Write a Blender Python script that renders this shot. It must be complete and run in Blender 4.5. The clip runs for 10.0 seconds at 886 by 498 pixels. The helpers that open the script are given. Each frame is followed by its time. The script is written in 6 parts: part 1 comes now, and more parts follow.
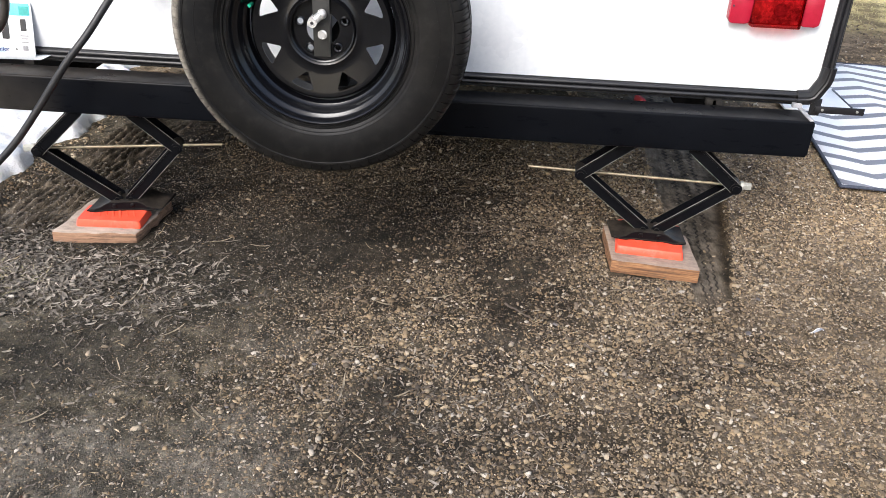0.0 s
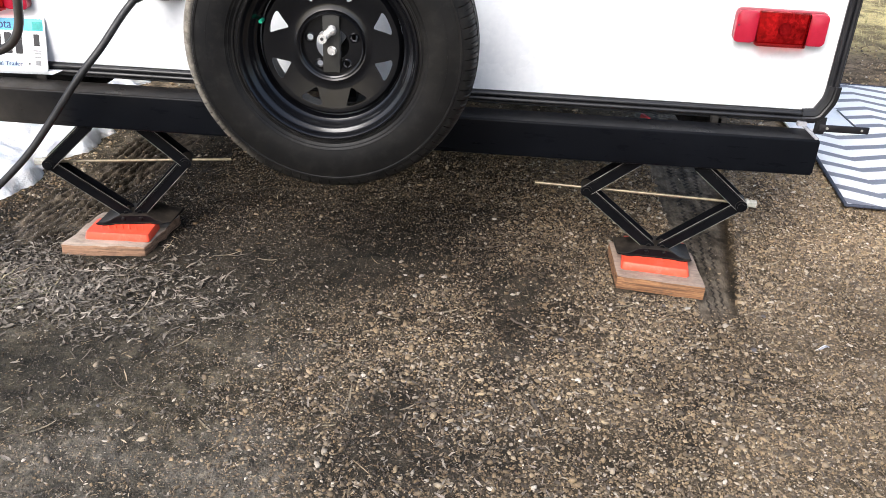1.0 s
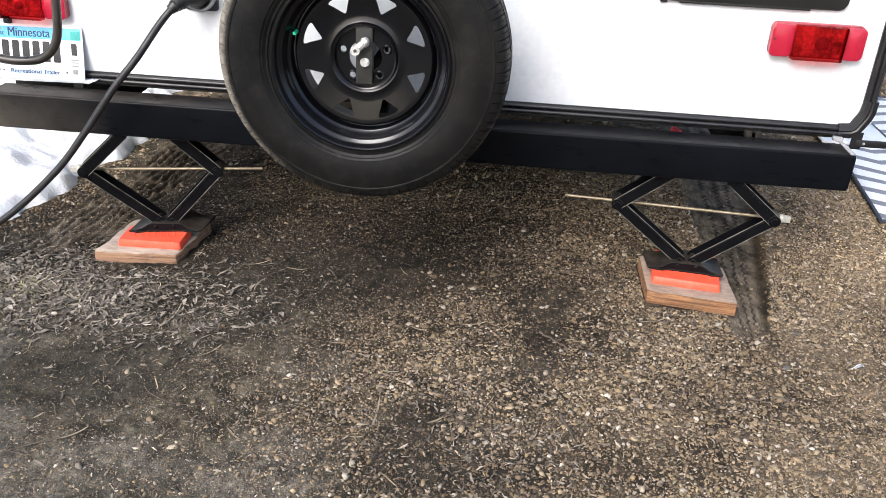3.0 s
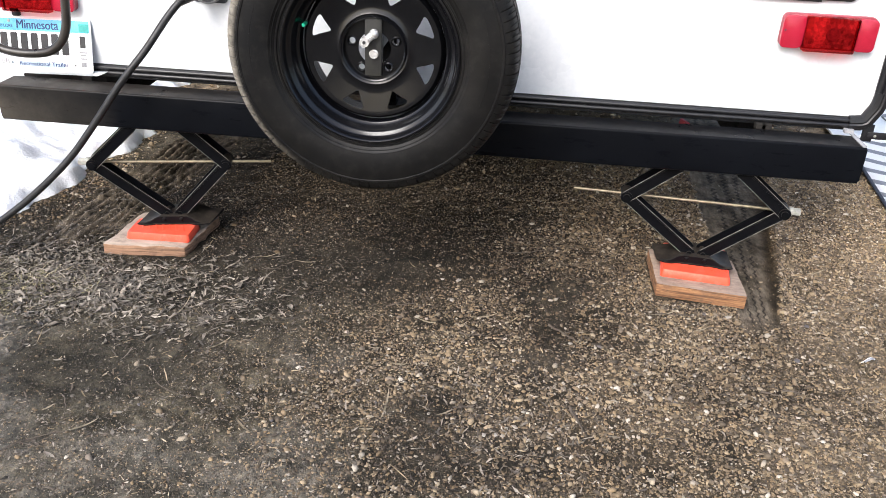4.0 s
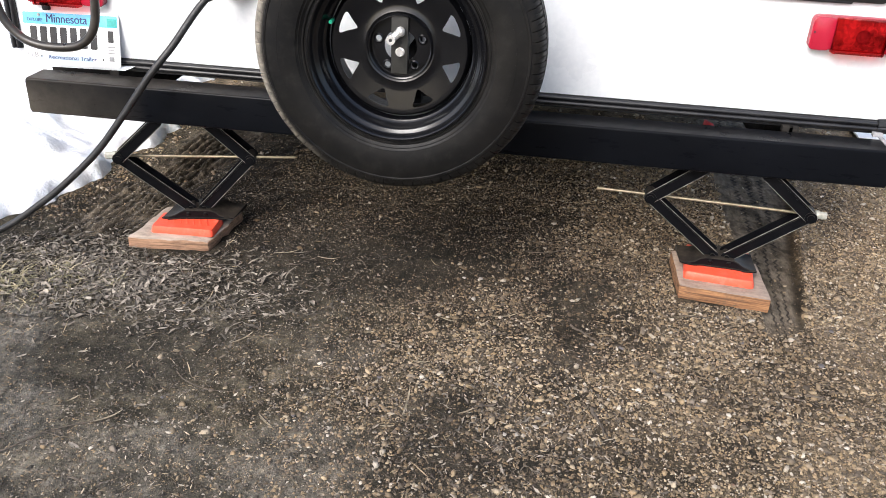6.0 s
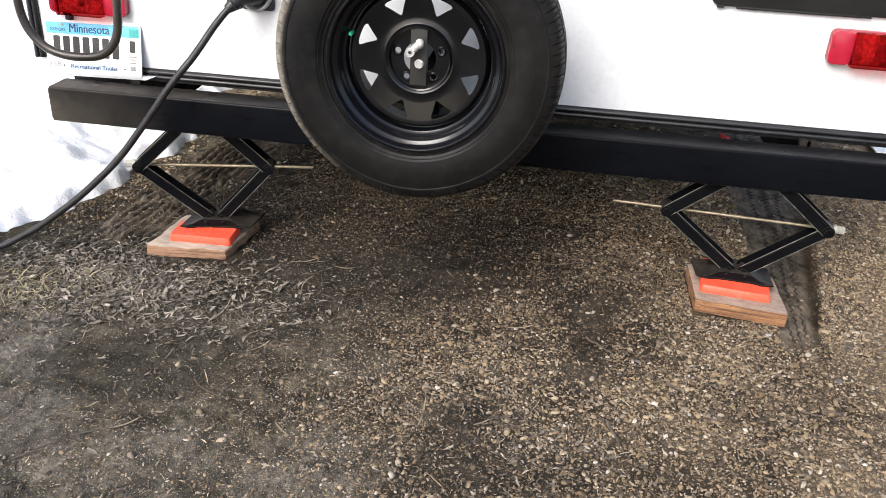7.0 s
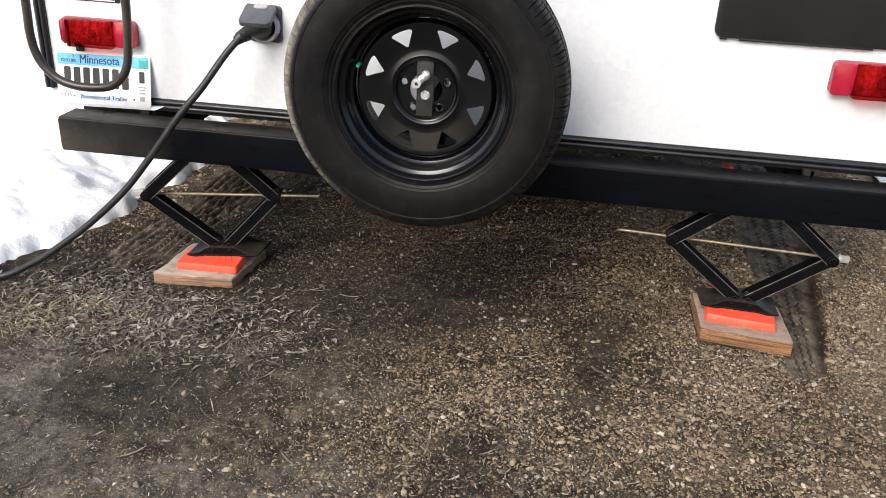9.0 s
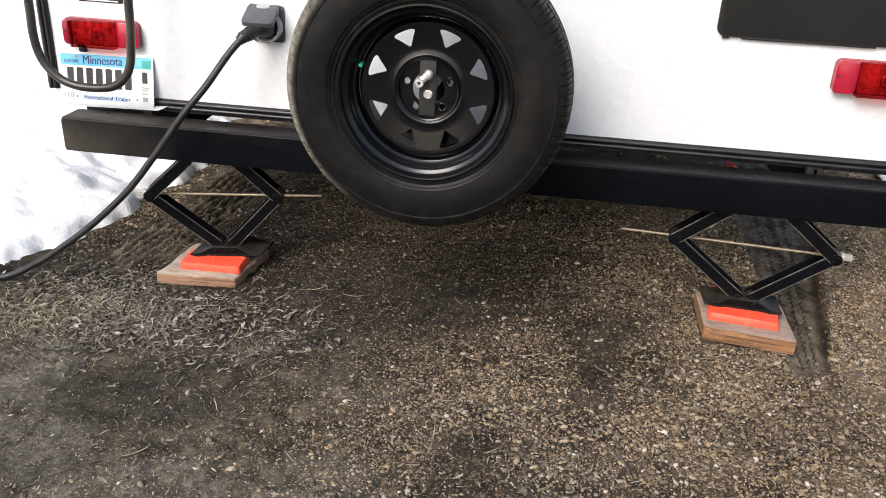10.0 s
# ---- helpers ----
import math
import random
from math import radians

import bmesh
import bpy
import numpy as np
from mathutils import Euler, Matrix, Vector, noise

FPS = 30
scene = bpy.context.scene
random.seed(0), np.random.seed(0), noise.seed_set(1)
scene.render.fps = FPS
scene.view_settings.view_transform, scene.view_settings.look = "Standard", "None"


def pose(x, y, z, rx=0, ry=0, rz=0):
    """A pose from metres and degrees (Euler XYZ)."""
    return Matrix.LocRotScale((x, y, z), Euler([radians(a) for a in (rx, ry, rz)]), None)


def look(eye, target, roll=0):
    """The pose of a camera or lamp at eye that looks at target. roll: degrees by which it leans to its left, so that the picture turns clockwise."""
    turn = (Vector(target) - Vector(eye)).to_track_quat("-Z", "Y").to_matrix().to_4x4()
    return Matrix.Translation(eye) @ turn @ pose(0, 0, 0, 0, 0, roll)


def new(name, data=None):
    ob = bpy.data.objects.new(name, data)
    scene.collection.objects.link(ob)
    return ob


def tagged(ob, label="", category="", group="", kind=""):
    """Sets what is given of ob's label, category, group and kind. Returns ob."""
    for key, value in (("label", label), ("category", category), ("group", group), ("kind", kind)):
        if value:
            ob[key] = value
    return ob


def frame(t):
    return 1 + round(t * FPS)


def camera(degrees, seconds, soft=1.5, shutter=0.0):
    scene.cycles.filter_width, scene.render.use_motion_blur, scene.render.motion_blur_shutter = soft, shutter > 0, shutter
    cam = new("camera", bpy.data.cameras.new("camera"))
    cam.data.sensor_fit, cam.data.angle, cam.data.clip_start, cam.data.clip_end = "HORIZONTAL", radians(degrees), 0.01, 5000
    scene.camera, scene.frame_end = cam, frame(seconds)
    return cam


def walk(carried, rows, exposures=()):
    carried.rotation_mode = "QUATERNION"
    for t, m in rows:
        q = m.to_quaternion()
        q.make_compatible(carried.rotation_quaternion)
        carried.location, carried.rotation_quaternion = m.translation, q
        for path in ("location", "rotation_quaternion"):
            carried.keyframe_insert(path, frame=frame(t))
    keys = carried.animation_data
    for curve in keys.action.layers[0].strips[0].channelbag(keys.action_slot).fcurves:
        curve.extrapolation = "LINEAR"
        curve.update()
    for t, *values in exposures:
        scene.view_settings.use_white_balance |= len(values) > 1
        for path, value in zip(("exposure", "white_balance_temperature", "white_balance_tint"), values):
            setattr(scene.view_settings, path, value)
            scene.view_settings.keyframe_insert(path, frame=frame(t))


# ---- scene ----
cam = camera(56.0, 10.0, soft=0.86)
PATH = [
    (0, (0.346, -2.22, 1.219), (0.288, -0.468, 0.256), 2.6),
    (0.5, (0.346, -2.25, 1.225), (0.282, -0.481, 0.294), 2.9),
    (1, (0.341, -2.237, 1.212), (0.27, -0.464, 0.291), 2.8),
    (1.5, (0.33, -2.234, 1.218), (0.224, -0.464, 0.293), 2.5),
    (2, (0.326, -2.233, 1.224), (0.198, -0.462, 0.302), 2.7),
    (2.5, (0.329, -2.231, 1.223), (0.2, -0.453, 0.316), 2.7),
    (4, (0.319, -2.23, 1.212), (0.175, -0.459, 0.293), 2.5),
    (4.5, (0.315, -2.236, 1.21), (0.165, -0.474, 0.277), 2.4),
    (5, (0.315, -2.231, 1.21), (0.157, -0.471, 0.273), 2.5),
    (5.5, (0.311, -2.23, 1.211), (0.143, -0.468, 0.278), 2.7),
    (7, (0.294, -2.238, 1.218), (0.078, -0.468, 0.313), 2.9),
    (7.5, (0.288, -2.242, 1.221), (0.068, -0.464, 0.33), 3.1),
    (8, (0.283, -2.246, 1.223), (0.065, -0.458, 0.354), 3.4),
    (8.5, (0.285, -2.244, 1.228), (0.063, -0.451, 0.37), 3.2),
    (9, (0.289, -2.245, 1.229), (0.058, -0.449, 0.38), 2.8),
    (9.5, (0.29, -2.245, 1.225), (0.058, -0.448, 0.377), 2.6),
    (10, (0.287, -2.248, 1.226), (0.051, -0.452, 0.378), 2.6),
]
walk(cam, [(t, look(eye, target, roll)) for t, eye, target, roll in PATH],
     exposures=[(0.0, 0.91, 6200, 10), (2.5, 0.95, 6200, 10), (5.5, 0.97, 6250, 10), (7.0, 0.88, 6350, 10), (7.5, 0.77, 6400, 10), (8.0, 0.69, 6400, 10), (9.0, 0.60, 6450, 10), (10.0, 0.62, 6450, 10)])

# ---- light: bright hazy daylight from behind the camera's left shoulder ----
SUN_EL, SUN_AZ = 41.0, 206.0          # degrees; azimuth clockwise from +y
world = bpy.data.worlds.new("sky")
scene.world = world
world.use_nodes = True
wn = world.node_tree.nodes
sky = wn.new("ShaderNodeTexSky")
sky.sky_type, sky.sun_disc = "NISHITA", False
sky.sun_elevation, sky.sun_rotation = radians(SUN_EL), radians(SUN_AZ)
sky.air_density, sky.dust_density, sky.ozone_density = 1.0, 4.0, 1.0
wn["Background"].inputs["Strength"].default_value = 0.15
world.node_tree.links.new(sky.outputs["Color"], wn["Background"].inputs["Color"])
sun = new("sun", bpy.data.lights.new("sun", "SUN"))
sun.data.energy, sun.data.angle, sun.data.color = 1.8, radians(30), (1.0, 0.985, 0.96)
_a, _e = radians(SUN_AZ), radians(SUN_EL)
SUN_FROM = Vector((math.sin(_a) * math.cos(_e), math.cos(_a) * math.cos(_e), math.sin(_e)))
sun.matrix_world = look(SUN_FROM * 30, (0, 0, 0))


# ---- materials ----
def ramp(nodes, stops, mode="LINEAR"):
    node = nodes.new("ShaderNodeValToRGB")
    els = node.color_ramp.elements
    node.color_ramp.interpolation = mode
    while len(els) < len(stops):
        els.new(0.5)
    for el, (pos, col) in zip(els, stops):
        el.position = pos
        el.color = (*col, 1) if len(col) == 3 else (col[0], col[0], col[0], 1)
    return node


class Nodes:
    """A node material with a few short cuts."""

    def __init__(self, name):
        self.m = bpy.data.materials.new(name)
        self.m.use_nodes = True
        self.t = self.m.node_tree
        self.n = self.t.nodes
        self.b = self.n["Principled BSDF"]
        self.co = self.n.new("ShaderNodeTexCoord").outputs["Object"]

    def link(self, a, b):
        self.t.links.new(a, b)

    def space(self, scale=(1, 1, 1), turn=(0, 0, 0)):
        node = self.n.new("ShaderNodeMapping")
        node.inputs["Scale"].default_value = scale
        node.inputs["Rotation"].default_value = [radians(a) for a in turn]
        self.link(self.co, node.inputs["Vector"])
        return node.outputs["Vector"]

    def noise(self, scale, detail=4, rough=0.55, vec=None, distort=0.0):
        node = self.n.new("ShaderNodeTexNoise")
        node.inputs["Scale"].default_value, node.inputs["Detail"].default_value = scale, detail
        node.inputs["Roughness"].default_value, node.inputs["Distortion"].default_value = rough, distort
        self.link(vec or self.co, node.inputs["Vector"])
        return node.outputs["Fac"]

    def ramp(self, fac, *stops, mode="LINEAR"):
        node = ramp(self.n, stops, mode)
        self.link(fac, node.inputs["Fac"])
        return node.outputs["Color"]

    def mix(self, fac, a, b, blend="MIX"):
        node = self.n.new("ShaderNodeMix")
        node.data_type, node.blend_type = "RGBA", blend
        for k, v in ((0, fac), (6, a), (7, b)):
            if isinstance(v, bpy.types.NodeSocket):
                self.link(v, node.inputs[k])
            else:
                node.inputs[k].default_value = v if k == 0 else (*v, 1)
        return node.outputs[2]

    def math(self, op, a, b=0.0):
        node = self.n.new("ShaderNodeMath")
        node.operation = op
        for k, v in ((0, a), (1, b)):
            if isinstance(v, bpy.types.NodeSocket):
                self.link(v, node.inputs[k])
            else:
                node.inputs[k].default_value = v
        return node.outputs[0]

    def attr(self, name):
        node = self.n.new("ShaderNodeAttribute")
        node.attribute_name = name
        return node.outputs["Fac"]

    def color(self, c):
        if isinstance(c, bpy.types.NodeSocket):
            self.link(c, self.b.inputs["Base Color"])
        else:
            self.b.inputs["Base Color"].default_value = (*c, 1)

    def rough(self, r):
        if isinstance(r, bpy.types.NodeSocket):
            self.link(r, self.b.inputs["Roughness"])
        else:
            self.b.inputs["Roughness"].default_value = r

    def bump(self, height, strength, dist):
        node = self.n.new("ShaderNodeBump")
        node.inputs["Strength"].default_value, node.inputs["Distance"].default_value = strength, dist
        self.link(height, node.inputs["Height"])
        old = self.b.inputs["Normal"].links
        if old:
            self.link(old[0].from_socket, node.inputs["Normal"])
        self.link(node.outputs["Normal"], self.b.inputs["Normal"])


def dull(s, level=0.2):
    s.b.inputs["Specular IOR Level"].default_value = level
    return s


def simple(name, c1, c2, rough=(0.4, 0.6), metal=0.0, scale=12.0, grain=200.0, bump=0.0003, spread=(0.35, 0.7), coat=0.0):
    """Two colours by broad noise, a fine grain, uneven gloss."""
    s = Nodes(name)
    broad = s.noise(scale, 5, 0.6)
    fine = s.noise(grain, 3)
    col = s.ramp(broad, (spread[0], c1), (spread[1], c2))
    s.color(s.mix(0.12, col, s.ramp(fine, (0.3, (0.0,)), (0.7, (1.0,))), "OVERLAY"))
    s.rough(s.ramp(s.noise(scale * 2.3, 4), (0.3, (rough[0],)), (0.7, (rough[1],))))
    s.b.inputs["Metallic"].default_value = metal
    s.b.inputs["Coat Weight"].default_value = coat
    if bump:
        s.bump(fine, 0.35, bump)
    return s


M = {}
M["gelcoat"] = simple("white_gelcoat", (0.725, 0.745, 0.77), (0.755, 0.775, 0.80), (0.22, 0.35), scale=2.0, grain=60, bump=0.00008).m
M["underbelly"] = dull(simple("black_underbelly", (0.010, 0.010, 0.010), (0.028, 0.025, 0.022), (0.6, 0.85), scale=5, grain=80), 0.1).m
# Unseen underside, made pale grey to bounce light onto the ground below.
M["bounce_belly"] = simple("pale_bounce_belly", (0.30, 0.29, 0.28), (0.42, 0.41, 0.39), (0.5, 0.7), scale=3).m
M["roof"] = simple("white_roof", (0.6, 0.6, 0.58), (0.72, 0.72, 0.7), (0.5, 0.7), scale=2).m
M["trim"] = simple("black_plastic_trim", (0.007, 0.007, 0.0085), (0.013, 0.013, 0.015), (0.3, 0.5), scale=9, bump=0.0002).m


def bumper_paint():
    s = Nodes("black_bumper_paint")
    broad = s.noise(3.5, 5, 0.65)
    dust = s.noise(9, 6, 0.7, s.space((1, 1, 4)))
    base = s.ramp(broad, (0.3, (0.0022, 0.0026, 0.0038)), (0.75, (0.0044, 0.0052, 0.0072)))
    col = s.mix(s.ramp(dust, (0.55, (0.0,)), (0.85, (0.22,))), base, (0.016, 0.018, 0.023))
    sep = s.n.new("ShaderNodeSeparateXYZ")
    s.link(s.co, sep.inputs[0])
    # Left end: the snow's reflection painted pale, mixed with dust low down.
    dusty_sheen = s.math("MULTIPLY", s.ramp(s.math("ADD", sep.outputs["X"], 1.3), (0.08, (0.70,)), (0.48, (0.0,))), s.ramp(s.noise(6, 6, 0.7), (0.35, (0.35,)), (0.65, (1.0,))))
    dusty_sheen = s.math("MULTIPLY", dusty_sheen, s.ramp(s.math("ADD", s.math("MULTIPLY", sep.outputs["Z"], 1.0), s.math("MULTIPLY", s.noise(9, 5, 0.7), 0.06)), (0.40, (1.0,)), (0.50, (0.35,))))
    col = s.mix(dusty_sheen, col, (0.125, 0.110, 0.090))
    geo = s.n.new("ShaderNodeNewGeometry")
    up = s.n.new("ShaderNodeSeparateXYZ")
    s.link(geo.outputs["True Normal"], up.inputs[0])
    grime = s.math("MULTIPLY", s.ramp(up.outputs["Z"], (0.5, (0.0,)), (0.9, (0.7,))), s.ramp(s.noise(15, 6, 0.7), (0.35, (0.1,)), (0.65, (1.0,))))
    grime = s.math("MULTIPLY", grime, s.ramp(s.math("ADD", sep.outputs["X"], 1.3), (0.3, (1.0,)), (0.95, (0.12,))))
    s.color(s.mix(grime, col, (0.050, 0.040, 0.031)))
    s.rough(s.ramp(dust, (0.35, (0.24,)), (0.75, (0.5,))))
    s.bump(s.noise(240, 2), 0.15, 0.0004)
    s.bump(s.noise(14, 2), 0.12, 0.002)
    return dull(s, 0.09).m


def scuffed_black(name, wear=0.5, rough=(0.25, 0.5), shine=0.15, grime=0.0):
    """Black enamel with dust and rubbed spots."""
    s = Nodes(name)
    dust = s.noise(28, 6, 0.7)
    chips = s.noise(120, 4, 0.6)
    base = s.mix(s.ramp(dust, (0.5, (0.0,)), (0.85, (wear,))), (0.003, 0.0032, 0.0042), (0.024, 0.024, 0.025))
    s.color(s.mix(s.ramp(chips, (0.7, (0.0,)), (0.76, (wear * 0.7,))), base, (0.18, 0.17, 0.16)))
    if grime:
        tone = s.b.inputs["Base Color"].links[0].from_socket
        geo, up = s.n.new("ShaderNodeNewGeometry"), s.n.new("ShaderNodeSeparateXYZ")
        s.link(geo.outputs["True Normal"], up.inputs[0])
        dusty = s.math("MULTIPLY", s.ramp(up.outputs["Z"], (0.35, (0.0,)), (0.8, (grime,))), s.ramp(s.noise(35, 6, 0.7), (0.35, (0.2,)), (0.65, (1.0,))))
        s.color(s.mix(dusty, tone, (0.062, 0.050, 0.038)))
    s.rough(s.ramp(dust, (0.3, (rough[0],)), (0.75, (rough[1],))))
    s.bump(s.noise(300, 2), 0.2, 0.0003)
    return dull(s, shine).m


def rubber():
    s = Nodes("tyre_rubber")
    broad = s.noise(9, 6, 0.7)
    fine = s.noise(160, 3)
    col = s.ramp(s.noise(5, 5, 0.7), (0.35, (0.0028, 0.0030, 0.0036)), (0.70, (0.0105, 0.0097, 0.0088)))
    s.color(s.mix(s.ramp(s.noise(30, 5, 0.7), (0.5, (0.0,)), (0.85, (0.5,))), col, (0.030, 0.0285, 0.026)))
    tone = s.b.inputs["Base Color"].links[0].from_socket
    sep = s.n.new("ShaderNodeSeparateXYZ")
    s.link(s.co, sep.inputs[0])
    far = s.math("SQRT", s.math("ADD", s.math("POWER", sep.outputs["X"], 2.0), s.math("POWER", sep.outputs["Z"], 2.0)))
    lit_dust = s.math("MULTIPLY", s.ramp(far, (0.324, (0.0,)), (0.336, (1.0,))), s.ramp(s.noise(45, 5, 0.7), (0.3, (0.2,)), (0.65, (0.9,))))
    # Dust made paler on the left, painting the light on that side.
    lit_dust = s.math("MULTIPLY", lit_dust, s.ramp(s.math("ADD", sep.outputs["X"], 0.5), (0.15, (1.0,)), (0.34, (0.015,))))
    s.color(s.mix(lit_dust, tone, (0.30, 0.272, 0.225)))
    s.rough(s.ramp(s.noise(6, 5, 0.7), (0.3, (0.36,)), (0.7, (0.62,))))
    s.bump(fine, 0.25, 0.0005)
    return dull(s, 0.16).m


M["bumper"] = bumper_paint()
M["jack"] = scuffed_black("black_jack_enamel", 0.12, (0.32, 0.55), 0.10, 0.6)
# Pale tone that paints highlights along the jack arms' edges.
M["jack_glint"] = simple("edge_glint_paint", (0.07, 0.067, 0.06), (0.27, 0.255, 0.225), (0.4, 0.6), metal=0.2, scale=30).m
M["rim"] = scuffed_black("black_rim_enamel", 0.08, (0.17, 0.27), 0.44)
M["bar"] = simple("dark_olive_steel", (0.012, 0.012, 0.011), (0.024, 0.023, 0.02), (0.45, 0.65), metal=0.0, scale=20).m
M["rubber"] = rubber()
M["chrome"] = simple("chrome", (0.75, 0.74, 0.72), (0.85, 0.84, 0.82), (0.15, 0.3), metal=0.55, scale=60, bump=0.0002).m
M["zinc"] = simple("yellow_zinc_rod", (0.20, 0.172, 0.112), (0.32, 0.278, 0.185), (0.35, 0.5), metal=0.6, scale=60, bump=0.0004).m
M["nut"] = simple("pale_zinc_nut", (0.32, 0.32, 0.28), (0.45, 0.45, 0.4), (0.4, 0.65), metal=0.4, scale=60).m
M["green"] = simple("green_cap", (0.01, 0.30, 0.16), (0.02, 0.42, 0.24), (0.35, 0.5), scale=200, bump=0.0).m
M["tube"] = simple("black_tube_powdercoat", (0.016, 0.014, 0.012), (0.046, 0.039, 0.033), (0.26, 0.42), scale=8, grain=400, bump=0.0003).m
M["panel"] = dull(simple("charcoal_panel_plastic", (0.013, 0.013, 0.0125), (0.020, 0.020, 0.019), (0.5, 0.65), scale=6, grain=300, bump=0.0004), 0.25).m
M["cord"] = simple("black_cord_rubber", (0.008, 0.008, 0.009), (0.017, 0.017, 0.018), (0.4, 0.6), scale=25, grain=300, bump=0.0004).m
M["lid"] = simple("slate_plastic_lid", (0.035, 0.04, 0.048), (0.06, 0.066, 0.075), (0.35, 0.5), scale=25, bump=0.0002).m
M["grey_plastic"] = simple("grey_plastic_ring", (0.28, 0.28, 0.29), (0.4, 0.4, 0.41), (0.35, 0.5), scale=40, bump=0.0002).m
M["plate_white"] = simple("plate_white", (0.74, 0.75, 0.76), (0.82, 0.83, 0.83), (0.3, 0.45), scale=20, bump=0.0).m
M["plate_blue"] = simple("plate_blue", (0.10, 0.42, 0.66), (0.16, 0.52, 0.74), (0.3, 0.45), scale=30, bump=0.0).m
M["plate_pale"] = simple("plate_pale_blue", (0.50, 0.64, 0.78), (0.58, 0.70, 0.82), (0.3, 0.45), scale=30, bump=0.0).m
M["plate_teal"] = simple("plate_teal", (0.03, 0.30, 0.28), (0.05, 0.38, 0.34), (0.3, 0.45), scale=60, bump=0.0).m
M["plate_ink"] = simple("plate_ink_navy", (0.012, 0.03, 0.12), (0.02, 0.05, 0.18), (0.35, 0.5), scale=60, bump=0.0).m
M["plate_black"] = simple("plate_ink_black", (0.015, 0.015, 0.017), (0.025, 0.025, 0.028), (0.35, 0.5), scale=60, bump=0.0).m
M["plate_grey"] = simple("plate_ink_grey", (0.25, 0.25, 0.26), (0.35, 0.35, 0.36), (0.35, 0.5), scale=60, bump=0.0).m
M["red_cap"] = simple("red_reflector", (0.33, 0.009, 0.028), (0.39, 0.014, 0.038), (0.15, 0.25), scale=40, grain=900, bump=0.0003, coat=0.5).m
M["housing"] = simple("lamp_housing", (0.26, 0.035, 0.05), (0.34, 0.06, 0.075), (0.35, 0.5), scale=40, bump=0.0).m
M["foil"] = simple("lamp_reflector", (0.22, 0.21, 0.21), (0.62, 0.60, 0.58), (0.15, 0.4), metal=0.3, scale=38, bump=0.0012).m
M["bulb"] = simple("bulb_glass", (0.12, 0.12, 0.14), (0.30, 0.29, 0.31), (0.3, 0.5), metal=0.2, scale=50, bump=0.0).m
M["red_thing"] = simple("red_plastic", (0.5, 0.03, 0.04), (0.62, 0.05, 0.06), (0.4, 0.6), scale=40).m


def red_lens():
    s = Nodes("red_lens")
    s.color((0.90, 0.13, 0.14))
    s.rough(0.05)
    s.b.inputs["Transmission Weight"].default_value = 1.0
    s.b.inputs["IOR"].default_value = 1.1
    s.bump(s.noise(120, 2), 0.1, 0.0006)
    return s.m


M["lens"] = red_lens()


def orange_pad():
    s = Nodes("orange_plastic")
    dust = s.noise(40, 5, 0.7)
    s.color(s.mix(s.ramp(dust, (0.5, (0.0,)), (0.85, (0.45,))), (0.80, 0.080, 0.036), (0.70, 0.25, 0.19)))
    s.rough(s.ramp(dust, (0.3, (0.35,)), (0.7, (0.6,))))
    s.b.inputs["Subsurface Weight"].default_value = 0.1
    s.b.inputs["Subsurface Radius"].default_value = (0.01, 0.003, 0.001)
    s.bump(s.noise(160, 2), 0.15, 0.0005)
    return s.m


M["orange"] = orange_pad()


def wood(name, pale, dark, top):
    """Lumber along x: grain on the edges, a weathered upper face."""
    s = Nodes(name)
    grain = s.noise(22, 6, 0.7, s.space((0.22, 6, 12)), 0.8)
    fine = s.noise(140, 4, 0.6, s.space((0.25, 4, 5)))
    col = s.ramp(grain, (0.32, dark), (0.5, tuple(0.6 * p + 0.4 * d for p, d in zip(pale, dark))), (0.66, pale))
    col = s.mix(s.ramp(fine, (0.45, (0.0,)), (0.7, (0.4,))), col, dark)
    lines = s.noise(60, 4, 0.65, s.space((0.03, 0.6, 2.4)), 0.4)
    col = s.mix(s.ramp(lines, (0.50, (0.0,)), (0.60, (0.75,))), col, tuple(0.5 * c for c in dark))
    geo = s.n.new("ShaderNodeNewGeometry")
    sep = s.n.new("ShaderNodeSeparateXYZ")
    s.link(geo.outputs["True Normal"], sep.inputs[0])
    up = s.ramp(sep.outputs["Z"], (0.6, (0.0,)), (0.9, (1.0,)))
    weathered = s.mix(s.ramp(s.noise(35, 5, 0.7, s.space((0.5, 2, 2))), (0.35, (0.0,)), (0.7, (1.0,))), top, tuple(c * 0.62 for c in top))
    col = s.mix(up, col, weathered)
    s.color(s.mix(s.ramp(s.noise(16, 6, 0.75), (0.50, (0.0,)), (0.72, (0.6,))), col, (0.08, 0.055, 0.038)))
    s.rough(0.85)
    s.bump(lines, 0.6, 0.002)
    s.bump(grain, 0.5, 0.0015)
    s.bump(fine, 0.4, 0.0008)
    return s.m


M["wood_fresh"] = wood("sawn_pine", (0.37, 0.19, 0.085), (0.12, 0.052, 0.024), (0.33, 0.25, 0.195))
M["wood_grey"] = wood("weathered_pine", (0.37, 0.220, 0.137), (0.20, 0.108, 0.062), (0.40, 0.325, 0.262))


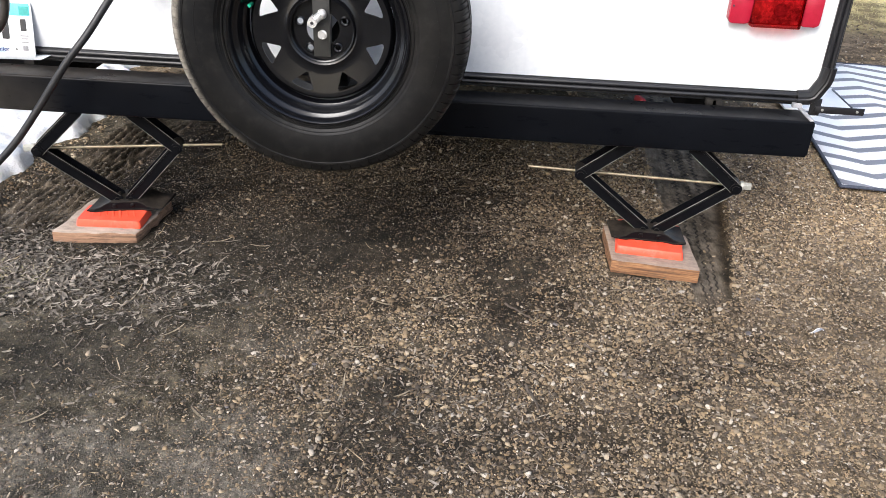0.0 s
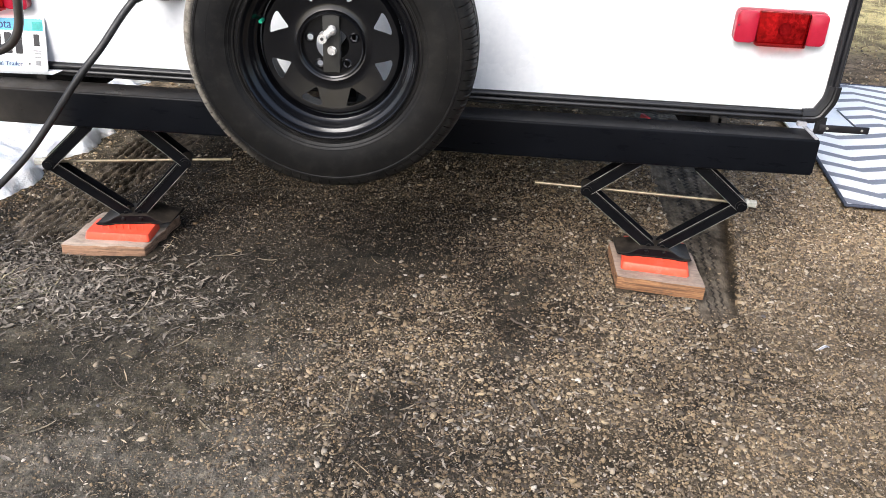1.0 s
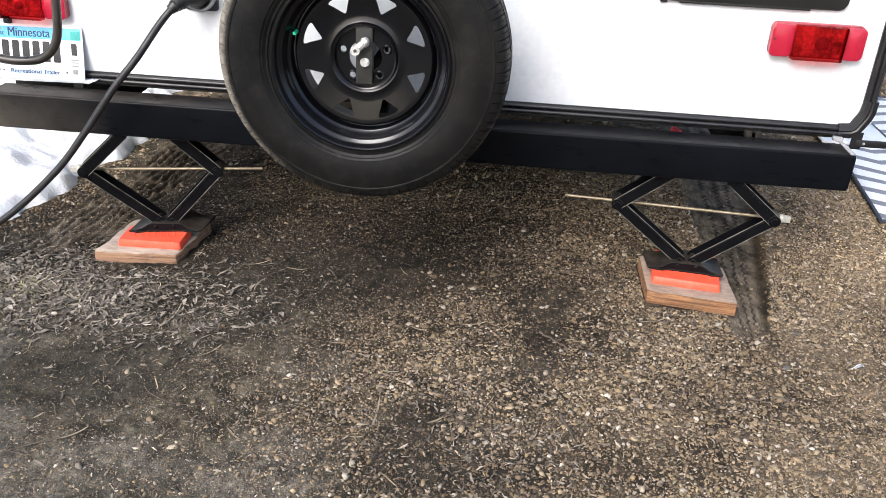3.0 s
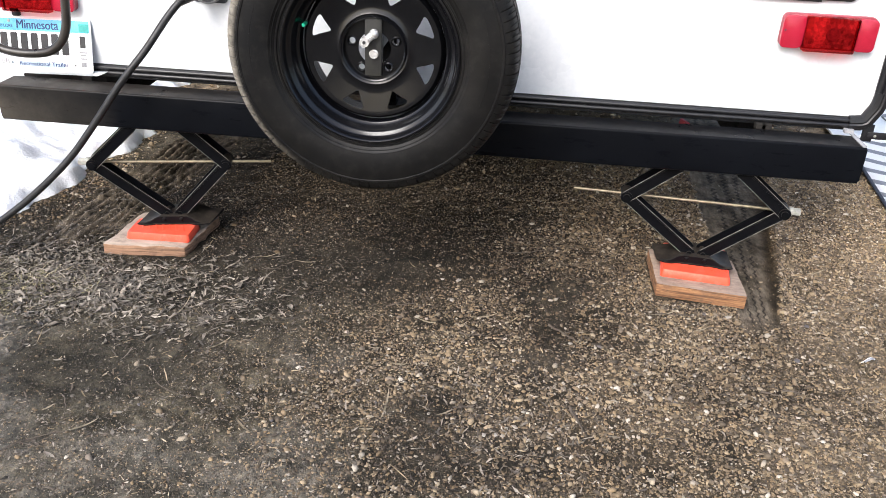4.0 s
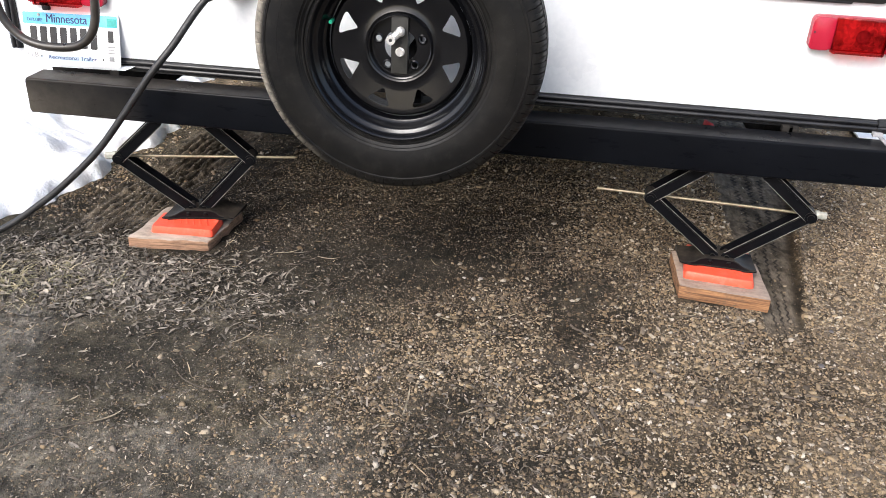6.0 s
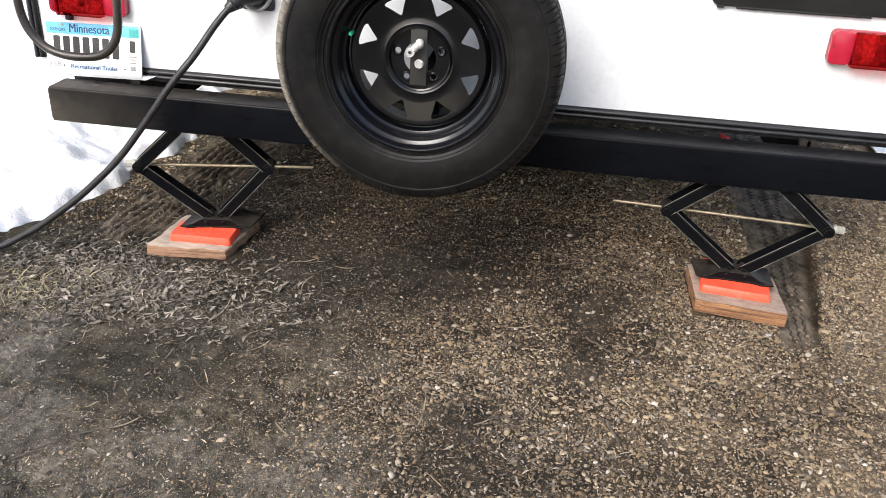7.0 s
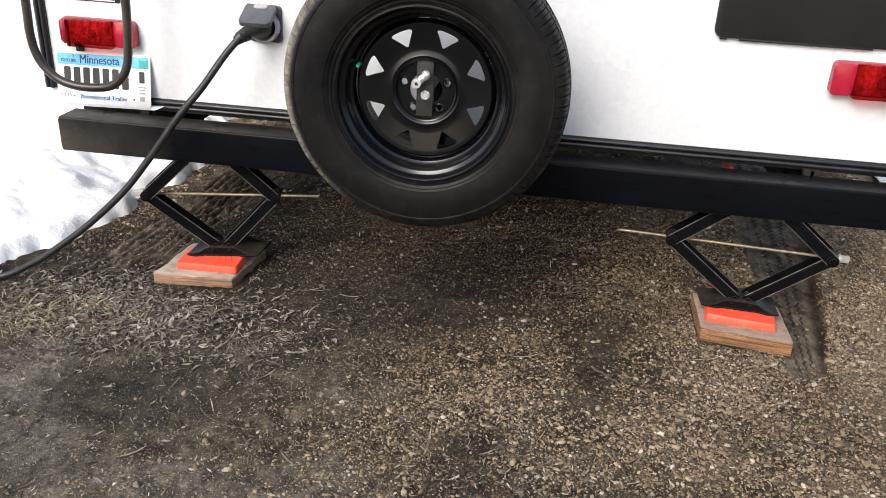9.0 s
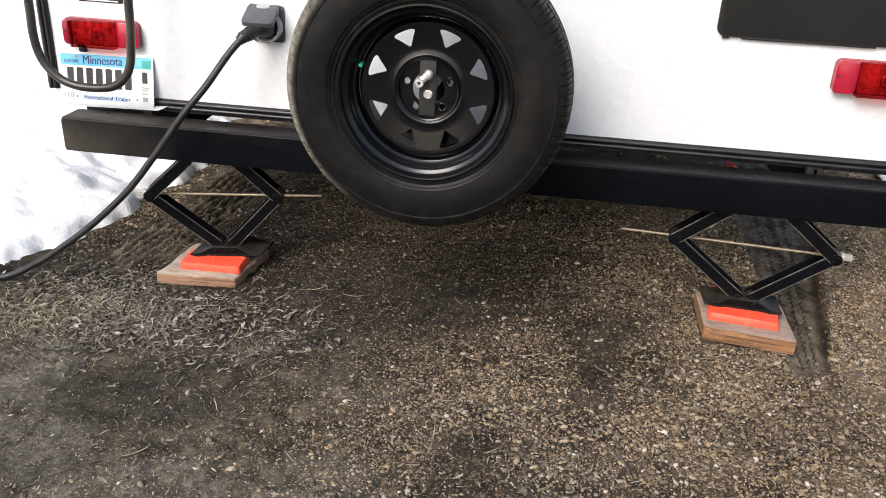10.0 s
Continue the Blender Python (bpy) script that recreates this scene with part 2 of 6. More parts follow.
def soil():
    """Damp earth with fine grit; mud, grit and straw laid out by the sheet's own patches."""
    s = Nodes("gravel_earth")
    broad = s.noise(2.6, 6, 0.62)
    mid = s.noise(22, 6, 0.65)
    fine = s.noise(180, 4, 0.6)
    earth = s.ramp(mid, (0.3, (0.013, 0.0098, 0.007)), (0.55, (0.032, 0.0245, 0.017)), (0.75, (0.068, 0.053, 0.037)))
    earth = s.mix(s.ramp(broad, (0.4, (0.0,)), (0.65, (0.55,))), earth, (0.028, 0.0235, 0.020))
    earth = s.mix(s.attr("loam"), earth, s.ramp(mid, (0.3, (0.050, 0.0455, 0.033)), (0.55, (0.155, 0.138, 0.099)), (0.75, (0.295, 0.264, 0.196))))
    cells = s.n.new("ShaderNodeTexVoronoi")
    cells.inputs["Scale"].default_value = 310
    s.link(s.co, cells.inputs["Vector"])
    sep = s.n.new("ShaderNodeSeparateColor")
    s.link(cells.outputs["Color"], sep.inputs[0])
    grit = s.ramp(sep.outputs[0], (0.0, (0.026, 0.020, 0.0135)), (0.4, (0.062, 0.046, 0.028)), (0.75, (0.145, 0.106, 0.060)), (1.0, (0.28, 0.228, 0.155)))
    grit = s.mix(s.ramp(cells.outputs["Distance"], (0.25, (0.0,)), (0.6, (0.85,))), grit, (0.035, 0.028, 0.02))
    gritty = s.math("MULTIPLY", s.attr("grit"), s.ramp(s.noise(9, 5, 0.6), (0.3, (0.35,)), (0.6, (1.0,))))
    col = s.mix(gritty, earth, grit)
    col = s.mix(s.attr("sand_lit"), col, s.ramp(fine, (0.3, (0.11, 0.084, 0.056)), (0.7, (0.28, 0.222, 0.155))))
    mud = s.ramp(s.noise(40, 6, 0.7), (0.3, (0.083, 0.076, 0.065)), (0.6, (0.205, 0.190, 0.165)), (0.8, (0.35, 0.330, 0.292)))
    col = s.mix(s.attr("mud"), col, mud)
    col = s.mix(1.0, col, s.ramp(s.noise(95, 5, 0.7), (0.36, (0.55, 0.54, 0.53)), (0.5, (1.0, 0.99, 0.97)), (0.66, (1.5, 1.42, 1.3))), "MULTIPLY")
    packed = s.ramp(s.noise(60, 6, 0.7, s.space((1.0, 0.25, 1.0), (0, 0, 16))), (0.3, (0.098, 0.077, 0.055)), (0.55, (0.205, 0.166, 0.122)), (0.8, (0.33, 0.275, 0.21)))
    col = s.mix(s.attr("track"), col, packed)
    # tread grooves pressed along the right track
    zig = s.n.new("ShaderNodeSeparateXYZ")
    s.link(s.co, zig.inputs[0])
    sway = s.math("MULTIPLY", s.math("SINE", s.math("MULTIPLY", zig.outputs["Y"], 190.0)), 0.022)
    lane = s.math("ADD", s.math("ADD", s.attr("lane"), sway), s.math("MULTIPLY", s.math("SUBTRACT", s.noise(55, 4, 0.6), 0.5), 0.10))
    lines = [(0.0, (0.0,))]
    for c in (0.30, 0.49, 0.66):
        lines += [(c - 0.034, (0.0,)), (c - 0.014, (1.0,)), (c + 0.014, (1.0,)), (c + 0.034, (0.0,))]
    groove = s.math("MULTIPLY", s.math("MULTIPLY", s.ramp(lane, *lines), s.attr("pressed")), s.ramp(s.noise(24, 4, 0.6), (0.36, (0.15,)), (0.52, (1.0,))))
    # Grooves and ruts darkened in colour for the shade in their hollows.
    col = s.mix(s.math("MULTIPLY", groove, 0.85), col, (0.030, 0.024, 0.019))
    col = s.mix(s.math("MULTIPLY", s.attr("rut"), s.ramp(s.noise(38, 4, 0.6), (0.34, (0.25,)), (0.55, (0.9,)))), col, (0.048, 0.040, 0.032))
    # Wet patches, plus painted shade under the bumper and in the tracks.
    col = s.mix(s.attr("damp_shade"), col, s.mix(1.0, col, s.mix(s.attr("loam"), (0.37, 0.338, 0.285), (0.40, 0.388, 0.355)), "MULTIPLY"))
    blot = s.ramp(s.noise(5.5, 6, 0.7), (0.40, (0.45, 0.447, 0.415)), (0.58, (1.0, 1.0, 1.0)))
    col = s.mix(1.0, col, blot, "MULTIPLY")
    col = s.mix(1.0, col, s.ramp(s.noise(17, 5, 0.6), (0.38, (0.47, 0.466, 0.435)), (0.54, (1.0, 1.0, 1.0))), "MULTIPLY")
    # Colour lifted beneath the trailer in place of light that gets there.
    col = s.mix(s.attr("lit_pale"), col, s.mix(1.0, col, (1.9, 1.85, 1.8), "MULTIPLY"))
    # Straw beyond the driveway: sunshine painted bright, its shadows as brown patches.
    straw = s.ramp(s.noise(60, 6, 0.7), (0.3, (0.46, 0.37, 0.15)), (0.6, (0.80, 0.68, 0.34)), (0.8, (0.90, 0.82, 0.52)))
    straw = s.mix(s.ramp(s.noise(3.2, 6, 0.75), (0.44, (0.0,)), (0.56, (0.85,))), straw, s.ramp(s.noise(40, 5, 0.7), (0.35, (0.07, 0.052, 0.03)), (0.7, (0.26, 0.20, 0.11))))
    col = s.mix(s.attr("straw"), col, straw)
    s.color(col)
    wet = s.mix(s.attr("mud"), (0.92, 0.92, 0.92), (0.72, 0.72, 0.72))
    s.rough(wet)
    s.b.inputs["Specular IOR Level"].default_value = 0.25
    s.bump(mid, 0.5, 0.012)
    s.bump(fine, 0.6, 0.004)
    s.bump(s.math("MULTIPLY", groove, -1.0), 0.9, 0.008)
    flaky = s.noise(42, 6, 0.7, s.space((1.0, 0.22, 1.0), (0, 0, 16)), 0.6)
    s.bump(s.math("MULTIPLY", flaky, s.attr("track")), 1.0, 0.022)
    s.bump(s.math("MULTIPLY", s.math("SUBTRACT", 1.0, cells.outputs["Distance"]), gritty), 0.8, 0.004)
    return s.m


M["soil"] = soil()


def stone_mat(name, *stops):
    s = Nodes(name)
    geo = s.n.new("ShaderNodeNewGeometry")
    col = s.ramp(geo.outputs["Random Per Island"], *stops)
    col = s.mix(s.ramp(s.noise(260, 4, 0.6), (0.4, (0.0,)), (0.8, (0.45,))), col, (0.060, 0.045, 0.030))
    # Stones darken by the same mask of wetness and painted shade.
    dimmed = s.math("MULTIPLY", s.attr("damp_shade"), s.ramp(geo.outputs["Random Per Island"], (0.80, (1.0,)), (0.90, (0.45,))))
    s.color(s.mix(dimmed, col, s.mix(1.0, col, (0.355, 0.315, 0.262), "MULTIPLY")))
    tone = s.b.inputs["Base Color"].links[0].from_socket
    # Stones beneath the trailer get the same painted brightening.
    s.color(s.mix(s.attr("lit_pale"), tone, s.mix(1.0, tone, (1.75, 1.72, 1.68), "MULTIPLY")))
    s.rough(s.ramp(s.noise(90, 3), (0.3, (0.55,)), (0.7, (0.85,))))
    s.bump(s.noise(420, 3), 0.35, 0.0008)
    return s


M["pebble"] = stone_mat("pebbles", (0.0, (0.040, 0.029, 0.020)), (0.2, (0.082, 0.060, 0.038)), (0.42, (0.150, 0.108, 0.063)),
                        (0.58, (0.252, 0.176, 0.090)), (0.72, (0.140, 0.111, 0.083)), (0.86, (0.315, 0.236, 0.138)), (0.96, (0.30, 0.262, 0.208)), (1.0, (0.46, 0.415, 0.345))).m
M["pebble_coarse"] = stone_mat("coarse_pebbles", (0.0, (0.055, 0.042, 0.030)), (0.18, (0.115, 0.087, 0.056)), (0.38, (0.200, 0.145, 0.084)),
                               (0.55, (0.300, 0.218, 0.122)), (0.68, (0.185, 0.152, 0.118)), (0.84, (0.385, 0.298, 0.182)), (0.95, (0.36, 0.318, 0.255)), (1.0, (0.55, 0.50, 0.42))).m
M["stone_pale"] = simple("pale_stone", (0.25, 0.23, 0.20), (0.36, 0.335, 0.29), (0.6, 0.8), scale=60, grain=400, bump=0.001).m
M["stone_tan"] = simple("tan_stone", (0.19, 0.15, 0.098), (0.27, 0.222, 0.152), (0.6, 0.8), scale=60, grain=400, bump=0.001).m
M["stone_ochre"] = simple("ochre_stone", (0.20, 0.143, 0.076), (0.28, 0.208, 0.118), (0.6, 0.8), scale=60, grain=400, bump=0.001).m
M["stone_dark"] = simple("grey_stone", (0.075, 0.07, 0.073), (0.125, 0.115, 0.118), (0.6, 0.8), scale=60, grain=400, bump=0.001).m
M["crumb"] = stone_mat("soil_crumbs", (0.0, (0.030, 0.026, 0.021)), (0.35, (0.072, 0.062, 0.050)), (0.7, (0.135, 0.118, 0.094)), (0.95, (0.22, 0.192, 0.153)), (1.0, (0.36, 0.32, 0.26))).m
M["leaf"] = stone_mat("dead_leaves", (0.0, (0.062, 0.052, 0.041)), (0.35, (0.120, 0.103, 0.083)), (0.65, (0.195, 0.168, 0.136)), (0.9, (0.29, 0.253, 0.206)), (1.0, (0.41, 0.365, 0.30))).m
M["leaf_pale"] = stone_mat("pale_dead_leaves", (0.0, (0.085, 0.071, 0.055)), (0.4, (0.165, 0.142, 0.113)), (0.75, (0.27, 0.236, 0.19)), (1.0, (0.43, 0.385, 0.32))).m
M["straw"] = stone_mat("straw_bits", (0.0, (0.075, 0.056, 0.036)), (0.5, (0.17, 0.13, 0.078)), (0.85, (0.30, 0.235, 0.145)), (1.0, (0.48, 0.40, 0.28))).m
# Far grass, coloured bright to carry the sunshine on it.
M["grass"] = stone_mat("dry_grass", (0.0, (0.30, 0.25, 0.11)), (0.5, (0.52, 0.44, 0.21)), (0.85, (0.70, 0.61, 0.35)), (1.0, (0.26, 0.27, 0.11))).m
M["grass_old"] = stone_mat("matted_old_grass", (0.0, (0.15, 0.135, 0.065)), (0.5, (0.30, 0.26, 0.145)), (0.85, (0.43, 0.375, 0.24)), (1.0, (0.20, 0.20, 0.085))).m
M["twig"] = simple("twig_bark", (0.045, 0.035, 0.027), (0.12, 0.097, 0.075), (0.75, 0.9), scale=60, grain=300, bump=0.002).m


def snow_mat():
    s = Nodes("old_snow")
    dirt = s.noise(26, 7, 0.75)
    specks = s.noise(70, 5, 0.8)
    col = s.mix(s.ramp(dirt, (0.62, (0.0,)), (0.75, (0.35,))), (0.80, 0.81, 0.835), (0.5, 0.47, 0.43))
    s.color(s.mix(s.ramp(specks, (0.70, (0.0,)), (0.74, (0.8,))), col, (0.10, 0.08, 0.06)))
    s.rough(0.65)
    s.b.inputs["Subsurface Weight"].default_value = 0.3
    s.b.inputs["Subsurface Radius"].default_value = (0.03, 0.035, 0.04)
    s.bump(s.noise(14, 6, 0.65), 0.45, 0.025)
    s.bump(s.noise(120, 4, 0.6), 0.4, 0.004)
    return s.m


M["snow"] = snow_mat()


def rug_mat():
    """Woven plastic rug: grey zigzag bands on white."""
    s = Nodes("zigzag_rug")
    sep = s.n.new("ShaderNodeSeparateXYZ")
    s.link(s.co, sep.inputs[0])
    zig = s.math("PINGPONG", s.math("ADD", sep.outputs["X"], RUG_PHASE), RUG_WAVE / 2)
    v = s.math("ADD", sep.outputs["Y"], s.math("MULTIPLY", zig, RUG_SLOPE))
    band = s.math("FRACT", s.math("ADD", s.math("DIVIDE", v, RUG_STEP), RUG_OFF))
    edge = s.math("ADD", band, s.math("MULTIPLY", s.math("SUBTRACT", s.noise(260, 2), 0.5), 0.1))
    fac = s.ramp(edge, (0.0, (0.0,)), (0.60, (0.0,)), (0.64, (1.0,)), (0.97, (1.0,)), (1.0, (0.0,)))
    white = s.mix(s.ramp(s.noise(7, 5, 0.6), (0.35, (0.0,)), (0.75, (0.5,))), (0.87, 0.87, 0.86), (0.80, 0.80, 0.79))
    grey = s.mix(s.noise(90, 3), (0.15, 0.155, 0.18), (0.23, 0.235, 0.265))
    s.color(s.mix(fac, white, grey))
    s.rough(0.55)
    weave = s.n.new("ShaderNodeTexChecker")
    weave.inputs["Scale"].default_value = 320
    s.link(s.co, weave.inputs["Vector"])
    s.bump(weave.outputs["Fac"], 0.25, 0.0006)
    s.bump(s.noise(5, 3), 0.3, 0.02)
    return s.m


RUG_WAVE, RUG_SLOPE, RUG_STEP, RUG_OFF, RUG_PHASE = 0.50, 0.45, 0.135, 0.1, 50.1
M["rug"] = rug_mat()
M["rug_edge"] = simple("navy_rug_binding", (0.03, 0.036, 0.055), (0.06, 0.07, 0.1), (0.6, 0.8), scale=60, grain=500, bump=0.0008).m


# ---- building helpers ----
def finish(name, bm, material, smooth=35.0):
    bmesh.ops.recalc_face_normals(bm, faces=bm.faces)
    me = bpy.data.meshes.new(name)
    bm.to_mesh(me)
    bm.free()
    me.materials.append(material)
    if smooth:
        me.shade_smooth()
        me.set_sharp_from_angle(angle=radians(smooth))
    return me


def thing(name, at=(0, 0, 0), turn=0.0, label="", category="", group="", kind=""):
    ob = new(name)
    ob.empty_display_size = 0.1
    ob.matrix_basis = pose(*at, 0, 0, turn)
    return tagged(ob, label, category, group, kind)


def part(name, bm, material, parent, label="", smooth=35.0):
    ob = new(name, finish(name, bm, material, smooth))
    ob.parent = parent
    return tagged(ob, label)


def box(bm, c, s, bevel=0.0, turn=None, segments=2):
    """A box with its centre and size; bevelled edges."""
    made = bmesh.ops.create_cube(bm, size=1.0)["verts"]
    bmesh.ops.scale(bm, vec=s, verts=made)
    if bevel:
        edges = list({e for v in made for e in v.link_edges})
        res = bmesh.ops.bevel(bm, geom=edges, offset=bevel, segments=segments, affect="EDGES", profile=0.6)
        made = list({v for f in res["faces"] for v in f.verts} | {v for v in made if v.is_valid})
    bmesh.ops.transform(bm, matrix=Matrix.Translation(c) @ (turn or Matrix()), verts=made)
    return made


def rod(bm, p0, p1, r0, r1=None, seg=20):
    p0, p1 = Vector(p0), Vector(p1)
    d = p1 - p0
    m = Matrix.Translation((p0 + p1) / 2) @ d.to_track_quat("Z", "Y").to_matrix().to_4x4()
    return bmesh.ops.create_cone(bm, cap_ends=True, segments=seg, radius1=r0, radius2=r0 if r1 is None else r1, depth=d.length, matrix=m)["verts"]


def ball(bm, c, r, scale=(1, 1, 1), seg=16):
    return bmesh.ops.create_uvsphere(bm, u_segments=seg, v_segments=seg // 2, radius=r, matrix=Matrix.Translation(c) @ Matrix.Diagonal((*scale, 1)))["verts"]


def smooth_path(points, per=8):
    """Points of a soft line through the given ones."""
    p = [Vector(q) for q in points]
    p = [2 * p[0] - p[1], *p, 2 * p[-1] - p[-2]]
    out = []
    for i in range(1, len(p) - 2):
        a, b, c, d = p[i - 1:i + 3]
        for k in range(per):
            t = k / per
            out.append(0.5 * (2 * b + (c - a) * t + (2 * a - 5 * b + 4 * c - d) * t * t + (3 * b - a - 3 * c + d) * t ** 3))
    return [*out, p[-2]]


def sweep(bm, path, radius, seg=14):
    """A round tube along a path, closed at its ends; radius may vary."""
    path = [Vector(q) for q in path]
    ahead = (path[1] - path[0]).normalized()
    side = ahead.orthogonal().normalized()
    rings = []
    for i, q in enumerate(path):
        nxt = (path[min(i + 1, len(path) - 1)] - path[max(i - 1, 0)]).normalized()
        side = (side - nxt * side.dot(nxt)).normalized()
        up = nxt.cross(side)
        r = radius(i / (len(path) - 1)) if callable(radius) else radius
        rings.append([bm.verts.new(q + r * (math.cos(a) * side + math.sin(a) * up)) for a in (2 * math.pi * k / seg for k in range(seg))])
    for a, b in zip(rings, rings[1:]):
        for k in range(seg):
            bm.faces.new((a[k], a[(k + 1) % seg], b[(k + 1) % seg], b[k]))
    bm.faces.new(rings[0][::-1])
    bm.faces.new(rings[-1])


def lathe(bm, profile, seg=96, closed=False, centre=(0, 0, 0)):
    """A profile of (radius, y) turned round the y axis."""
    c = Vector(centre)
    rings = [[bm.verts.new(c + Vector((r * math.cos(a), y, r * math.sin(a)))) for a in (2 * math.pi * k / seg for k in range(seg))] for r, y in profile]
    pairs = list(zip(rings, rings[1:])) + ([(rings[-1], rings[0])] if closed else [])
    for a, b in pairs:
        for k in range(seg):
            bm.faces.new((a[k], a[(k + 1) % seg], b[(k + 1) % seg], b[k]))
    return rings


def outline(w, h, r, n=6, cx=0.0, cz=0.0):
    """A rectangle with rounded corners, in x and z."""
    pts = []
    for sx, sz, a0 in ((1, 1, 0), (-1, 1, 90), (-1, -1, 180), (1, -1, 270)):
        for k in range(n + 1):
            a = radians(a0 + 90 * k / n)
            pts.append((cx + sx * (w / 2 - r) + r * math.cos(a), cz + sz * (h / 2 - r) + r * math.sin(a)))
    return pts


def slab(bm, pts, y0, y1, inset=0.0, m=None):
    """An outline in x and z drawn out from y0 to y1 (y1 the front, smaller); the front edge softened by inset."""
    cx, cz = sum(p[0] for p in pts) / len(pts), sum(p[1] for p in pts) / len(pts)

    def ring(y, k):
        out = []
        for x, z in pts:
            d = Vector((x - cx, z - cz))
            d = d * (1 - k / max(d.length, 1e-6))
            v = Vector((cx + d.x, y, cz + d.y))
            out.append(bm.verts.new(m @ v if m else v))
        return out
    rings = [ring(y0, 0), ring(y1 + inset, 0)]
    if inset:
        rings += [ring(y1 + inset * 0.3, inset * 0.3), ring(y1, inset)]
    for a, b in zip(rings, rings[1:]):
        for k in range(len(pts)):
            bm.faces.new((a[k], a[(k + 1) % len(pts)], b[(k + 1) % len(pts)], b[k]))
    bm.faces.new(rings[0])
    bm.faces.new(rings[-1][::-1])


def extrude(bm, section, p0, p1, up=(0, 0, 1)):
    """A closed section of (across, up) drawn from p0 to p1."""
    p0, p1, up = Vector(p0), Vector(p1), Vector(up)
    across = (p1 - p0).normalized().cross(up).normalized()
    a, b = ([bm.verts.new(p + u * across + w * up) for u, w in section] for p in (p0, p1))
    n = len(section)
    for k in range(n):
        bm.faces.new((a[k], a[(k + 1) % n], b[(k + 1) % n], b[k]))
    bm.faces.new(a[::-1])
    bm.faces.new(b)


def grown(verts, faces, name, material, sharp=None, flat=False):
    """A mesh from arrays made by rule; triangles or quads."""
    me = bpy.data.meshes.new(name)
    verts, faces = np.asarray(verts, np.float32), np.asarray(faces, np.int32)
    k = faces.shape[1]
    me.vertices.add(len(verts))
    me.vertices.foreach_set("co", verts.ravel())
    me.loops.add(faces.size)
    me.loops.foreach_set("vertex_index", faces.ravel())
    me.polygons.add(len(faces))
    me.polygons.foreach_set("loop_start", np.arange(0, faces.size, k, dtype=np.int32))
    me.polygons.foreach_set("loop_total", np.full(len(faces), k, np.int32))
    me.update(calc_edges=True)
    me.materials.append(material)
    me.shade_flat() if flat else me.shade_smooth()
    if sharp:
        me.set_sharp_from_angle(angle=radians(sharp))
    return me


def lettering(text, size, m, width=None):
    """Raised letters as a bmesh, centred, in the plane x-z, facing -y."""
    cu = bpy.data.curves.new("letters", "FONT")
    cu.body, cu.size, cu.align_x, cu.align_y, cu.extrude = text, size, "CENTER", "CENTER", 0.0002
    ob = new("letters", cu)
    me = bpy.data.meshes.new_from_object(ob.evaluated_get(bpy.context.evaluated_depsgraph_get()))
    bpy.data.objects.remove(ob)
    bm = bmesh.new()
    bm.from_mesh(me)
    bpy.data.meshes.remove(me)
    if width:
        xs = [v.co.x for v in bm.verts]
        bmesh.ops.scale(bm, vec=(width / (max(xs) - min(xs)), 1, 1), verts=bm.verts)
    again = [bmesh.ops.duplicate(bm, geom=bm.verts[:] + bm.edges[:] + bm.faces[:])["geom"] for _ in range(1)]
    for made in again:
        bmesh.ops.translate(bm, vec=(size * 0.035, 0, 0.00005), verts=[g for g in made if isinstance(g, bmesh.types.BMVert)])
    bmesh.ops.transform(bm, matrix=m @ pose(0, 0, 0, 90), verts=bm.verts)
    return bm


# ---- ground: one sheet to the horizon ----


def lattice(seed, cell):
    """Soft random waves over the plan, cell metres wide."""
    g = np.random.default_rng(seed).random((256, 256))

    def at(x, y):
        u, v = x / cell + 1000.5, y / cell + 1000.5
        i, j = np.floor(u).astype(int), np.floor(v).astype(int)
        a, b = u - i, v - j
        a, b = a * a * (3 - 2 * a), b * b * (3 - 2 * b)
        p = lambda m, n: g[(i + m) % 256, (j + n) % 256]
        return (p(0, 0) * (1 - a) + p(1, 0) * a) * (1 - b) + (p(0, 1) * (1 - a) + p(1, 1) * a) * b
    return at


W1, W2, W3, W4, W5 = lattice(1, 0.9), lattice(2, 0.22), lattice(3, 0.06), lattice(4, 0.022), lattice(5, 2.6)


def step(a, b, v):
    t = np.clip((v - a) / (b - a), 0, 1)
    return t * t * (3 - 2 * t)


def track_right(x, y):
    mid = 1.054 + 0.106 * (y + 0.15)
    half = 0.054 + 0.078 * np.clip(y + 0.15, 0, 1.5)
    u = (x - mid) / half
    return u, step(1.12, 0.95, np.abs(u)) * step(-0.24, -0.12, y + 0.08 * (W3(x, y) - 0.5))


def track_left(x, y):
    mid = -0.99 + 0.13 * (y - 0.3)
    u = (x - mid) / 0.118
    return u, step(1.2, 0.85, np.abs(u)) * step(-0.16, 0.02, y)


def print_area(x, y):
    """Tread prints in the soft mud of the left foreground."""
    return np.clip(1.3 * np.exp(-(((x + 0.68) / 0.15) ** 2 + ((y + 0.68) / 0.12) ** 2)), 0, 1)


def ruts(u, y):
    return np.tanh(2 * np.sin(u * 22 + 0.6 * np.sin(y * 9) + 0.15 * np.sin(y * 31)))


